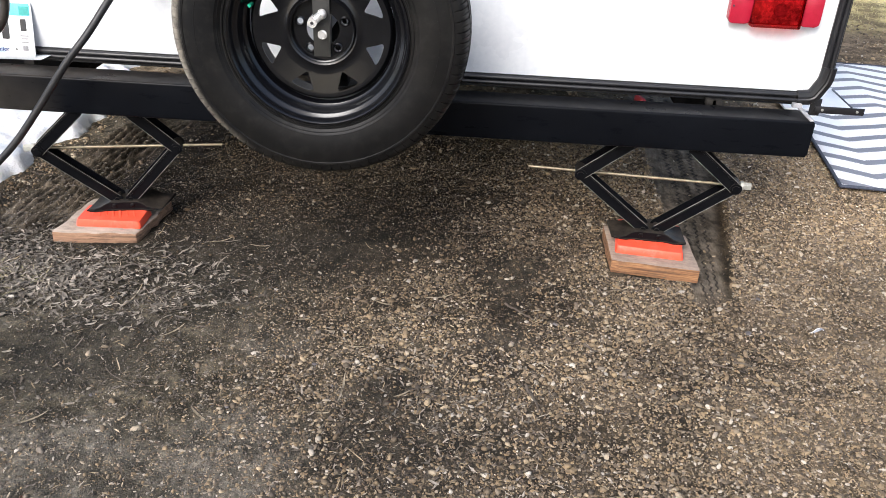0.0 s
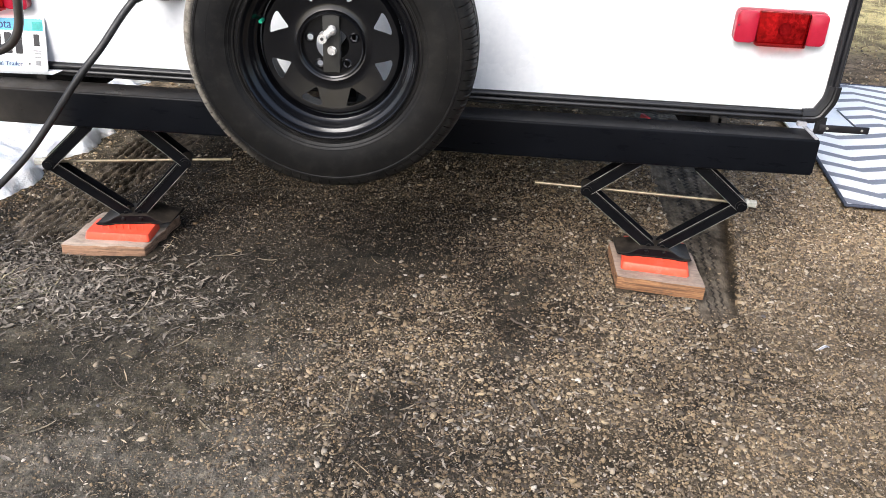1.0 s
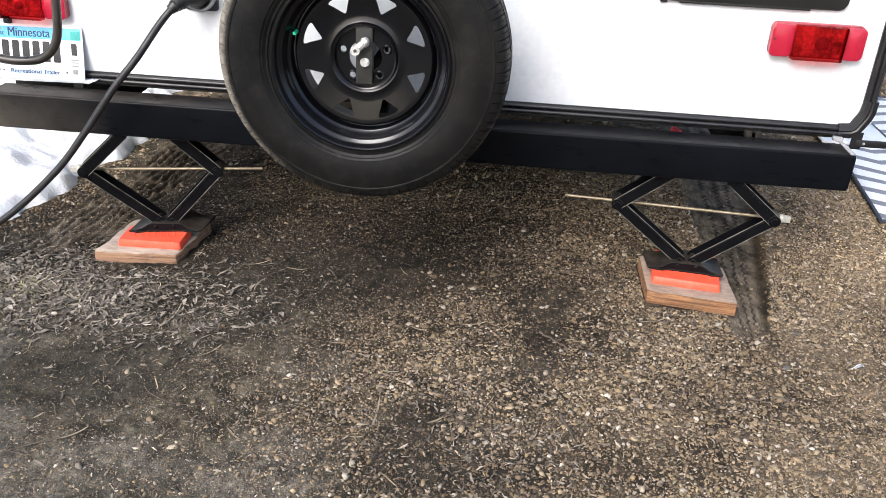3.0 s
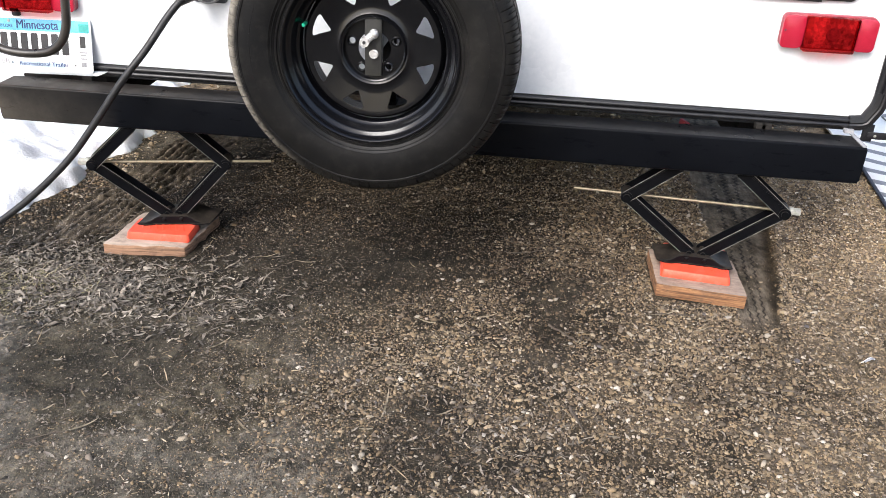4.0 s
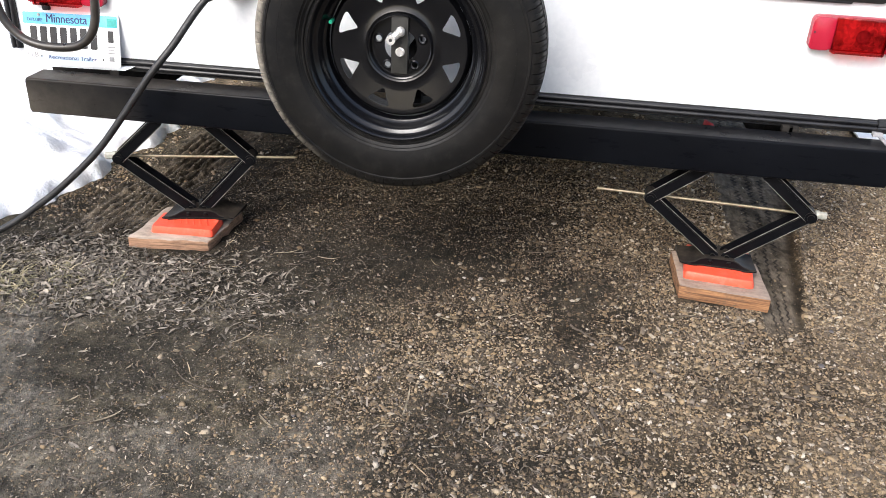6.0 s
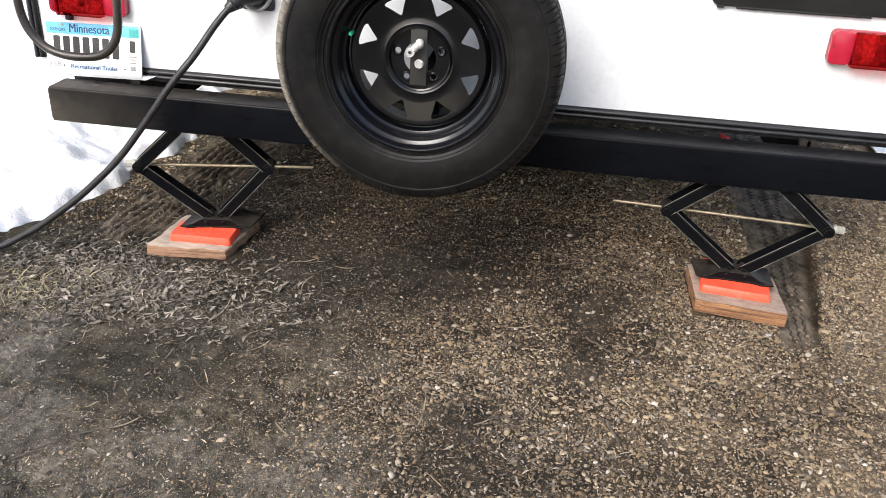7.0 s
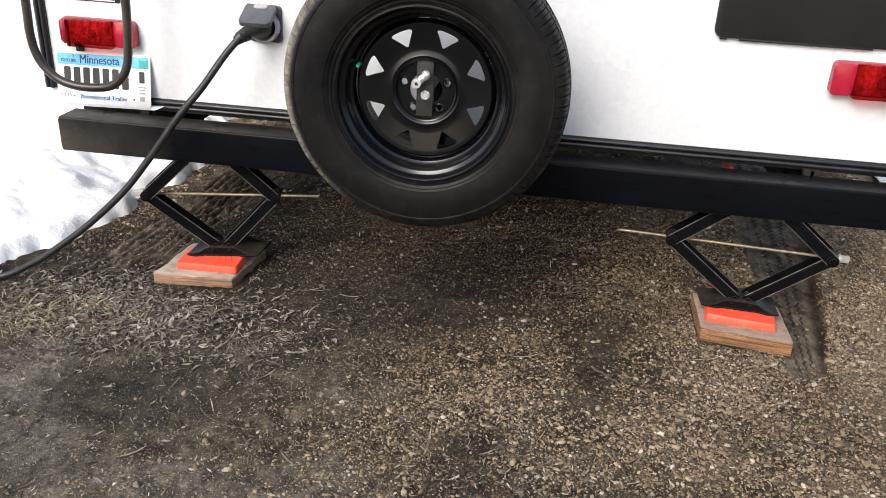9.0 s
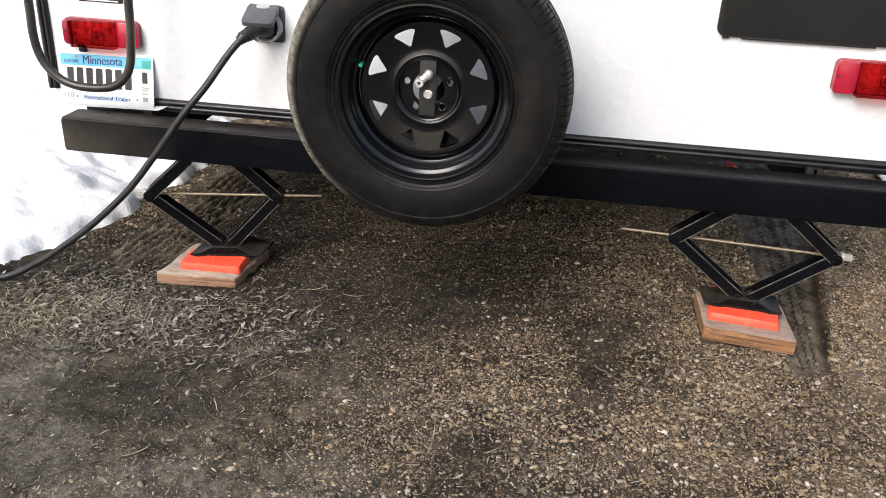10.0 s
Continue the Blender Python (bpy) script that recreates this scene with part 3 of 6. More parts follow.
def ground_height(x, y):
    near = step(8.0, 3.0, np.hypot(x, y))
    h = 0.012 * (W1(x, y) - 0.5) + 0.010 * (W2(x, y) - 0.5) * near + 0.0085 * (W3(x, y) - 0.5) * near + 0.0065 * (W4(x, y) - 0.5) * near
    flat = step(0.05, 0.25, np.maximum(np.abs(x + 0.735) - 0.13, np.abs(y - 0.02) - 0.13)) * step(0.05, 0.25, np.maximum(np.abs(x - 0.892) - 0.13, np.abs(y - 0.03) - 0.13))
    h = h * (0.25 + 0.75 * flat)
    u, m = track_right(x, y)
    h = h * (1 - 0.6 * m) + m * -0.016 + 0.016 * np.exp(-((u - 1.2) / 0.14) ** 2) * step(-0.15, 0, y)
    m = print_area(x, y)
    h = h * (1 - 0.6 * m) + 0.0035 * m * np.tanh(3 * np.sin(190 * (x + 0.25 * y) + 4 * W2(x, y))) * np.tanh(3 * np.sin(120 * (y - 0.4 * x) + 5 * W2(x + 1, y))) * step(0.35, 0.7, W2(x + 4, y + 4)) - 0.010 * m
    u, m = track_left(x, y)
    lug = 0.0075 * ruts(u, y) * (0.2 + 1.2 * W3(x, y)) + 0.012 * (W3(x + 3, y) - 0.5) + 0.010 * (W4(x, y) - 0.5)
    h = h * (1 - 0.6 * m) + m * (-0.006 + lug * (0.3 + W2(x, y)))
    return h


def litter_area(x, y):
    d = ((x + 0.90) / 0.40) ** 2 + ((y + 0.28) / 0.18) ** 2
    e = ((x + 0.58) / 0.22) ** 2 + ((y + 0.36) / 0.11) ** 2
    return np.maximum(0.85 * np.exp(-d * 1.1), 0.5 * np.exp(-e)) * (0.1 + 1.1 * W2(x, y) + 0.3 * W3(x, y))


def mud_area(x, y):
    a = np.exp(-(((x + 0.66) / 0.21) ** 2 + ((y + 0.62) / 0.15) ** 2)) * 1.6
    b = 0.8 * np.exp(-(((x + 0.40) / 0.30) ** 2 + ((y + 0.18) / 0.25) ** 2))
    c = 0.8 * np.exp(-(((x + 0.15) / 0.42) ** 2 + ((y + 0.0) / 0.16) ** 2))
    e = 1.7 * np.clip(2.2 * W2(x + 13, y + 2) - 0.55, 0, 1) * np.exp(-((x - 0.587 - 0.45 * y - 0.05 * np.sin(11 * y) - 0.16 * (W2(x + 31, y) - 0.5)) / 0.075) ** 2) * step(-1.0, -0.8, y) * step(0.05, -0.1, y)
    f = 0.7 * np.exp(-(((x - 0.24) / 0.22) ** 2 + ((y + 0.90) / 0.14) ** 2))
    return np.clip((a + b + c + e + f) * (0.30 + 1.2 * W2(x, y)), 0, 1)


def damp_shade_area(x, y):
    # Band: shade beneath the bumper put into the ground's colour.
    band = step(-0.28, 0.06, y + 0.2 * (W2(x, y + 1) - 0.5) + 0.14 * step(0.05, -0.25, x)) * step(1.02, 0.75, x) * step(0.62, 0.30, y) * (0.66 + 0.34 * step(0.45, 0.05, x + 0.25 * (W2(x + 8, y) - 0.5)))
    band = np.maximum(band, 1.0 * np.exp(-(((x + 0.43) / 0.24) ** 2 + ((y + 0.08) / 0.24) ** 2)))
    # Mud and prints are wet; the track-edge term paints its ridge's shadow.
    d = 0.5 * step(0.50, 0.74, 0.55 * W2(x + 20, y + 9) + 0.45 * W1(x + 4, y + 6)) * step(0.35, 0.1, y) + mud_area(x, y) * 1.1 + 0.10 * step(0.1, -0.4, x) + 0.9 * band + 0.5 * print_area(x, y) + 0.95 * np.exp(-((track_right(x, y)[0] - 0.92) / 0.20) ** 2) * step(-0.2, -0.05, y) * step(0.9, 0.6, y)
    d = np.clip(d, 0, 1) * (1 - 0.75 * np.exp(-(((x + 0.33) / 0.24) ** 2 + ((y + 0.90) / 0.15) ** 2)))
    # The rut term at the end paints shade into the troughs.
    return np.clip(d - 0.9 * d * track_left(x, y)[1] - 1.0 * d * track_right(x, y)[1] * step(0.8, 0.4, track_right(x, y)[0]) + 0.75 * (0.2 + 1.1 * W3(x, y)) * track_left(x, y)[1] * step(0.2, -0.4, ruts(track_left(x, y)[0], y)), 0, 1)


def lit_pale_area(x, y):
    """Ground beneath the trailer, paler in colour to stand in for light reaching under."""
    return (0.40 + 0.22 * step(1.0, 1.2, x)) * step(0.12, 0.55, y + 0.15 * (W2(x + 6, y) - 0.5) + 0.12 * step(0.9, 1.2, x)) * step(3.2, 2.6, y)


def pale_mud(x, y):
    """Smooth grey drying mud at the edge of the print."""
    a = 1.2 * np.exp(-(((x + 0.83) / 0.13) ** 2 + ((y + 0.93) / 0.15) ** 2)) + 1.1 * np.exp(-(((x + 0.95) / 0.13) ** 2 + ((y + 0.66) / 0.19) ** 2)) + 0.5 * np.exp(-(((x + 0.40) / 0.20) ** 2 + ((y + 0.96) / 0.10) ** 2))
    return np.clip(1.5 * a * (0.4 + 1.1 * W3(x, y)), 0, 1)


def gravel_area(x, y):
    g = 0.22 + 0.16 * step(-0.45, -0.65, y) + 0.62 * step(-0.50, 0.12, x + 0.3 * (W1(x, y) - 0.5) - 0.55 * step(-0.35, 0.0, y) + 0.1)
    g = np.maximum(g, 0.40 * step(-0.75, -0.9, y))
    g = np.maximum(g, 1.15 * step(0.35, 0.75, x))
    g = np.maximum(g, 0.85 * step(-0.02, 0.12, y) * step(-0.72, -0.5, x))
    g = np.maximum(g, 0.95 * step(-1.07, -1.13, x) * step(-0.04, 0.06, y))
    g = g * (1 - 0.75 * mud_area(x, y)) * (1 - 0.8 * np.clip(litter_area(x, y), 0, 1))
    g = g * (1 - 0.75 * print_area(x, y)) * (1 - 0.9 * track_right(x, y)[1]) * (1 - 0.85 * track_left(x, y)[1])
    return np.clip(g * (0.45 + 1.05 * W2(x + 3, y)), 0, 1)


def spread(lo, hi, fine, reach):
    """Even steps from lo to hi, then ever wider ones out to reach on both sides."""
    out, d = [], fine
    while sum(out) < reach:
        d *= 1.22
        out.append(d)
    out = np.cumsum(out)
    return np.concatenate([(lo - out)[::-1], np.arange(lo, hi + fine / 2, fine), hi + out])


gx, gy = spread(-1.5, 1.7, 0.0068, 420), spread(-1.3, 1.15, 0.0075, 420)
GX, GY = np.meshgrid(gx, gy)
X, Y = GX.ravel(), GY.ravel()
nx, ny = len(gx), len(gy)
idx = np.arange(nx * ny).reshape(ny, nx)
quads = np.stack([idx[:-1, :-1], idx[:-1, 1:], idx[1:, 1:], idx[1:, :-1]], -1).reshape(-1, 4)
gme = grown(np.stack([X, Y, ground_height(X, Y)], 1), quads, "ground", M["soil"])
masks = {
    "mud": np.clip(np.maximum.reduce([mud_area(X, Y) * 0.45, 0.55 * np.clip(litter_area(X, Y), 0, 1), pale_mud(X, Y), 0.6 * step(0.42, 0.68, W2(X + 11, Y + 3)) * step(0.45, 0.1, X) * step(-0.40, -0.6, Y)]), 0, 1),
    # Wet ground together with shade painted under the bumper and in tracks.
    "damp_shade": damp_shade_area(X, Y),
    "lit_pale": lit_pale_area(X, Y),
    "loam": step(0.35, -0.35, X + 0.4 * (W1(X, Y) - 0.5) + 2.5 * (W5(X, Y) - 0.5) * step(-1.2, -2.2, Y) + 0.9 * step(-0.35, 0.05, Y)),
    "track": np.clip(track_right(X, Y)[1] * step(1.1, 0.55, track_right(X, Y)[0]) + track_left(X, Y)[1] * 0.9, 0, 1),
    "lane": 0.5 + 0.5 * np.clip(track_right(X, Y)[0] + 0.04 * np.sin(9 * Y), -1.0, 1.0),
    "pressed": track_right(X, Y)[1],
    "rut": track_left(X, Y)[1] * step(0.1, -0.6, ruts(track_left(X, Y)[0], Y)) * step(0.25, 0.5, W3(X + 2, Y + 1)),
    "grit": np.clip(0.40 + 0.7 * gravel_area(X, Y), 0, 1),
    # Sand at the right; the last term paints missing light around the trailer.
    "sand_lit": np.clip((0.20 * step(0.1, 0.7, X + 0.3 * (W1(X + 3, Y) - 0.5)) + 0.75 * step(0.85, 1.3, X + 0.3 * (W1(X, Y) - 0.5) - 0.15 * Y)) * step(3.6, 2.8, Y) * (0.35 + W2(X, Y)) + 0.85 * step(0.95, 1.35, Y) * step(4.6, 3.6, Y), 0, 0.85),
    "straw": step(3.1, 3.7, Y + 0.8 * (W1(X, Y) - 0.5)) * step(0.5, 1.5, X),
}
for key, value in masks.items():
    layer = gme.attributes.new(key, "FLOAT", "POINT")
    layer.data.foreach_set("value", value.astype(np.float32))
tagged(new("ground", gme), "damp brown earth driveway with fine gravel and tyre tracks", "ground", kind="structure")

# ---- snow ----
SNOW_Y = np.array([-60, -0.9, -0.55, -0.30, -0.10, 0.10, 0.28, 0.37, 0.55, 0.75, 1.0, 1.4, 2.0, 5.0, 60])
SNOW_X = np.array([-40, -2.9, -2.2, -1.72, -1.39, -1.29, -1.235, -1.185, -1.215, -1.18, -1.17, -1.27, -1.33, -1.4, -1.6])


def snow_height(x, y):
    wob = 0.10 * (W2(x + 7, y) - 0.5) + 0.05 * (W3(x, y) - 0.5)
    d = np.interp(y, SNOW_Y, SNOW_X) + wob - x
    lump = 0.038 * (W2(x + 2, y + 5) - 0.4) + 0.016 * (W3(x, y) - 0.5) + 0.007 * (W4(x, y) - 0.5) + 0.14 * (W1(x, y) - 0.4)
    rise = 0.05 * step(0, 0.05, d) + 0.09 * step(0.0, 0.5, d) + 0.12 * step(0.3, 2.0, d)
    return np.where(d > 0, rise + lump * step(0, 0.35, d), -0.08) + 0.004 * (W4(x, y) - 0.5)


sx = np.concatenate([-1.1 - np.arange(0, 1.3, 0.012), -2.4 - np.cumsum(0.012 * 1.18 ** np.arange(1, 44))])[::-1]
sy = np.concatenate([-0.8 - np.cumsum(0.014 * 1.3 ** np.arange(1, 22))[::-1], np.arange(-0.8, 1.6, 0.014), 1.6 + np.cumsum(0.014 * 1.18 ** np.arange(1, 44))])
SX, SY = np.meshgrid(sx, sy)
X, Y = SX.ravel(), SY.ravel()
idx = np.arange(len(sx) * len(sy)).reshape(len(sy), len(sx))
quads = np.stack([idx[:-1, :-1], idx[:-1, 1:], idx[1:, 1:], idx[1:, :-1]], -1).reshape(-1, 4)
sz = snow_height(X, Y)
quads = quads[(sz[quads] > -0.06).any(1)]
tagged(new("snow_bank", grown(np.stack([X, Y, sz], 1), quads, "snow_bank", M["snow"])), "melting lumpy white snow with dirt specks on the ground", "snow", kind="stuff")

# ---- the trailer ----
WALL_Y, XL, XR = 0.135, -1.292, 1.338
BUMP_X0, BUMP_X1, BUMP_Z0, BUMP_Z1, BUMP_D = -1.187, 1.272, 0.368, 0.474, 0.102
TOP = 2.95
trailer = thing("camper_trailer", (0, 0, 0), 0, "white camper trailer with black trim, parked on gravel", "trailer")
TILT = math.atan(0.009 / 2.46)        # it leans down to the right
trailer.matrix_basis = pose(0, 0, -0.0045, 0, math.degrees(TILT), 0)

bm = bmesh.new()
box(bm, ((XL + XR) / 2, WALL_Y + 0.02, (0.505 + TOP) / 2), (XR - XL - 0.02, 0.04, TOP - 0.505), 0.004)
part("rear_wall", bm, M["gelcoat"], trailer, "smooth white fibreglass wall")
for side, x in (("side_wall", XL + 0.03), ("side_wall", XR - 0.03)):
    bm = bmesh.new()
    box(bm, (x, WALL_Y + 0.043 + 3.0, (0.505 + TOP) / 2), (0.04, 6.0, TOP - 0.505), 0.004)
    part(side, bm, M["gelcoat"], trailer)
bm = bmesh.new()
box(bm, ((XL + XR) / 2, WALL_Y + 3.04, TOP + 0.023), (XR - XL + 0.01, 6.06, 0.04), 0.01)
part("roof", bm, M["roof"], trailer)
bm = bmesh.new()
box(bm, ((XL + XR) / 2, WALL_Y + 6.065, (0.505 + TOP) / 2), (XR - XL - 0.02, 0.04, TOP - 0.505), 0.004)
part("front_wall", bm, M["gelcoat"], trailer)
bm = bmesh.new()
box(bm, ((XL + XR) / 2, WALL_Y + 0.03 + 3.0, 0.496), (XR - XL - 0.03, 6.0, 0.014), 0.0)
part("underbelly", bm, M["bounce_belly"], trailer)
for x in (-0.93, 1.0):
    bm = bmesh.new()
    box(bm, (x, 0.20 + 2.80, 0.432), (0.05, 5.6, 0.108), 0.003)
    part("frame_rail", bm, M["underbelly"], trailer)


def wheel_pair(x):
    bm = bmesh.new()
    prof = [(0.20, -0.08), (0.26, -0.10), (0.32, -0.09), (0.345, -0.06), (0.345, 0.06), (0.32, 0.09), (0.26, 0.10), (0.20, 0.08)]
    lathe(bm, prof, 40, closed=True)
    bmesh.ops.transform(bm, matrix=pose(x, 3.6, 0.342, 0, 0, 90), verts=bm.verts)
    t = part("running_tyre", bm, M["rubber"], trailer)
    bm = bmesh.new()
    rod(bm, (x - 0.06, 3.6, 0.342), (x + 0.06, 3.6, 0.342), 0.205, seg=32)
    part("rim", bm, M["rim"], t)


wheel_pair(-1.05)
wheel_pair(1.09)
bm = bmesh.new()
box(bm, (0.02, 3.6, 0.38), (2.1, 0.07, 0.07), 0.01)
part("axle", bm, M["underbelly"], trailer)

# bumper: a square steel tube, open at its ends, with rolled corners
bm = bmesh.new()
sec = outline(BUMP_D, BUMP_Z1 - BUMP_Z0, 0.0065, 5)
inn = outline(BUMP_D - 0.008, BUMP_Z1 - BUMP_Z0 - 0.008, 0.004, 5)
rings = []
for pts, x in ((inn, BUMP_X0 + 0.05), (inn, BUMP_X0), (sec, BUMP_X0), (sec, BUMP_X1), (inn, BUMP_X1), (inn, BUMP_X1 - 0.05)):
    rings.append([bm.verts.new((x, BUMP_D / 2 + u, (BUMP_Z0 + BUMP_Z1) / 2 + w)) for u, w in pts])
for a, b in zip(rings, rings[1:]):
    for k in range(len(sec)):
        bm.faces.new((a[k], a[(k + 1) % len(sec)], b[(k + 1) % len(sec)], b[k]))
bm.faces.new(rings[0])
bm.faces.new(rings[-1][::-1])
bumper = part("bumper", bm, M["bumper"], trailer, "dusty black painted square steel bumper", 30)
for x in (BUMP_X0 - 0.002, BUMP_X1 + 0.002):
    bm = bmesh.new()
    slab(bm, outline(BUMP_D - 0.004, 0.098, 0.009, 5, 0, 0), -0.002, 0.002)
    bmesh.ops.transform(bm, matrix=pose(x, BUMP_D / 2, (BUMP_Z0 + BUMP_Z1) / 2, 0, 0, 90), verts=bm.verts)
    part("end_cap", bm, M["bumper"], bumper)

# black edge trim: two round beads on a flat strip
BEAD = []
for c in (-0.0075, 0.0075):
    for k in range(9):
        a = radians(-90 + 180 * k / 8)
        BEAD.append((0.004 + 0.0095 * math.cos(a), c + 0.0078 * math.sin(a)))
TRIM = [(-0.006, -0.0175), (0.004, -0.0175), *BEAD, (0.004, 0.0175), (-0.006, 0.0175)]
bm = bmesh.new()
TRIM_Z = 0.501
sec = [(a, b) for a, b in TRIM]
extrude(bm, sec, (XL + 0.06, WALL_Y, TRIM_Z), (1.272, WALL_Y, TRIM_Z))
box(bm, ((XL + XR) / 2 - 0.01, WALL_Y + 0.012, TRIM_Z - 0.019), (XR - XL - 0.09, 0.03, 0.006), 0.001)
part("bottom_trim", bm, M["trim"], trailer, "ridged black plastic edge trim")
for x, z0 in ((-1.280, 0.525), (1.324, 0.586)):
    bm = bmesh.new()
    extrude(bm, sec, (x, WALL_Y, z0), (x, WALL_Y, TOP), up=(1, 0, 0))
    for v in bm.verts:
        v.co.y = 2 * WALL_Y - v.co.y if v.co.y > WALL_Y + 0.007 else v.co.y
    part("corner_trim", bm, M["trim"], trailer, "ridged black plastic edge trim")
# elbow of the right lower corner
bm = bmesh.new()
elbow = [(1.256, TRIM_Z), (1.290, TRIM_Z + 0.002), (1.302, TRIM_Z + 0.008), (1.322, 0.546), (1.326, 0.56), (1.328, 0.592)]
half = 0.0205
ring = []
for i, (x, z) in enumerate(elbow):
    x0, z0 = elbow[max(i - 1, 0)]
    x1, z1 = elbow[min(i + 1, len(elbow) - 1)]
    d = Vector((x1 - x0, 0, z1 - z0)).normalized()
    n = Vector((-d.z, 0, d.x))
    c = Vector((x, WALL_Y, z))
    w = half * (1.06 if 0 < i < len(elbow) - 1 else 1.0)
    ring.append([bm.verts.new(c + n * w * u + Vector((0, yy, 0))) for u, yy in ((-1, 0.012), (-1, -0.008), (-0.8, -0.016), (-0.2, -0.019), (0, -0.0165), (0.2, -0.019), (0.8, -0.016), (1, -0.008), (1, 0.012))])
for a, b in zip(ring, ring[1:]):
    for k in range(9):
        bm.faces.new((a[k], a[(k + 1) % 9], b[(k + 1) % 9], b[k]))
bm.faces.new(ring[0])
bm.faces.new(ring[-1][::-1])
part("trim_elbow", bm, M["trim"], trailer, "moulded black corner elbow", 20)
# black bracket under the right corner
bm = bmesh.new()
box(bm, (1.318, WALL_Y, 0.474), (0.03, 0.006, 0.05), 0.002)
box(bm, (1.387, WALL_Y - 0.004, 0.468), (0.142, 0.005, 0.021), 0.0024)
bracket = part("corner_bracket", bm, M["trim"], trailer, "flat black steel bracket with two bolts")
for x in (1.338, 1.437):
    bm = bmesh.new()
    rod(bm, (x, WALL_Y - 0.006, 0.468), (x, WALL_Y - 0.0095, 0.468), 0.0042, 0.003, 12)
    part("bolt", bm, M["nut"], bracket)
# pale bent strip added to draw the glint at the bumper's right end
bm = bmesh.new()
box(bm, (1.2655, 0.060, 0.4765), (0.012, 0.118, 0.005), 0.002)
box(bm, (1.258, 0.116, 0.482), (0.026, 0.018, 0.012), 0.002)
part("end_glint", bm, M["grey_plastic"], trailer, "pale strip drawing the glint on the bumper's end edge")
# hangers between wall and bumper
bm = bmesh.new()
box(bm, (-1.07, 0.30, 0.445), (0.40, 0.05, 0.088), 0.003)
part("cross_member", bm, M["underbelly"], trailer)
for x in (-0.965, 1.015, 1.03):
    bm = bmesh.new()
    box(bm, (x, 0.118, 0.478), (0.03, 0.026, 0.018), 0.003)
    part("mount", bm, M["underbelly"], trailer)


# tail lights
def tail_light(x0, x1, z0, z1, left):
    w, h = x1 - x0, z1 - z0
    cx, cz = (x0 + x1) / 2, (z0 + z1) / 2
    bm = bmesh.new()
    slab(bm, outline(w - 0.004, h - 0.006, 0.016, 6, cx, cz), WALL_Y, WALL_Y - 0.018, 0.003)
    lamp = part("tail_light", bm, M["housing"], trailer, "red plastic tail light with a raised middle lens")
    body0, body1 = (x0 + 0.060, x1 - 0.055) if not left else (x0 + 0.028, x1 - 0.070)
    for a, b in ((x0 + 0.003, body0 - 0.001), (body1 + 0.001, x1 - 0.003)):
        bm = bmesh.new()
        slab(bm, outline(b - a + 0.003, h - 0.009, 0.014, 5, (a + b) / 2, cz - 0.002), WALL_Y - 0.0185, WALL_Y - 0.028, 0.003)
        part("reflector", bm, M["red_cap"], lamp, "bright red reflector")
    bm = bmesh.new()
    box(bm, ((body0 + body1) / 2, WALL_Y - 0.021, cz), (body1 - body0 - 0.01, 0.004, h - 0.016), 0.001)
    part("reflector_plate", bm, M["foil"], lamp)
    bm = bmesh.new()
    o = outline(body1 - body0, h - 0.004, 0.004, 3, (body0 + body1) / 2, cz - 0.004)
    i = outline(body1 - body0 - 0.005, h - 0.009, 0.003, 3, (body0 + body1) / 2, cz - 0.004)
    y0, y1 = WALL_Y - 0.0195, WALL_Y - 0.046
    rg = []
    for pts, y, k in ((i, y0, 1), (o, y0, 1), (o, y1 + 0.004, 0.985), (o, y1, 0.94), (i, y1 + 0.003, 0.93), (i, y0, 1)):
        mx, mz = (body0 + body1) / 2, cz - 0.004
        rg.append([bm.verts.new((mx + (px - mx) * k, y, mz + (pz - mz) * k)) for px, pz in pts])
    for a, b in zip(rg[:4], rg[1:4]):
        for k in range(len(o)):
            bm.faces.new((a[k], a[(k + 1) % len(o)], b[(k + 1) % len(o)], b[k]))
    bm.faces.new(rg[3][::-1])
    for k in range(len(o)):
        bm.faces.new((rg[4][k], rg[4][(k + 1) % len(o)], rg[5][(k + 1) % len(o)], rg[5][k]))
    bm.faces.new(rg[4])
    part("lens", bm, M["lens"], lamp, "clear red lens")
    bm = bmesh.new()
    ball(bm, ((body0 + body1) / 2 + 0.006, WALL_Y - 0.030, cz - 0.003), 0.007 if left else 0.017, (1.1, 0.22, 1.1))
    rod(bm, ((body0 + body1) / 2 + 0.006, WALL_Y - 0.0235, cz - 0.003), ((body0 + body1) / 2 + 0.006, WALL_Y - 0.03, cz - 0.003), 0.013, 0.006, 16)
    part("bulb", bm, M["bulb"], lamp)
    bm = bmesh.new()
    rod(bm, (x0 + 0.009, WALL_Y - 0.028, cz + 0.002), (x0 + 0.009, WALL_Y - 0.0295, cz + 0.002), 0.0028, seg=10)
    part("screw", bm, M["plate_black"], lamp)


tail_light(1.012, 1.262, 0.701, 0.797, False)
tail_light(-1.212, -0.970, 0.668, 0.752, True)
bm = bmesh.new()
slab(bm, outline(0.022, 0.030, 0.002, 2, -1.165, 0.661), WALL_Y, WALL_Y - 0.010, 0.001)
part("wire_cover", bm, M["trim"], trailer)

# number plate, its top on the wall and its foot tipped outwards
PM = Matrix.Translation((-1.0925, 0.1165, 0.5685)) @ pose(0, 0, 0, -11, -1.0, 0)
bm = bmesh.new()
slab(bm, outline(0.305, 0.160, 0.012, 6), 0.0008, -0.0008, 0.0004, PM)
plate = part("license_plate", bm, M["plate_white"], trailer, "white and blue registration plate")


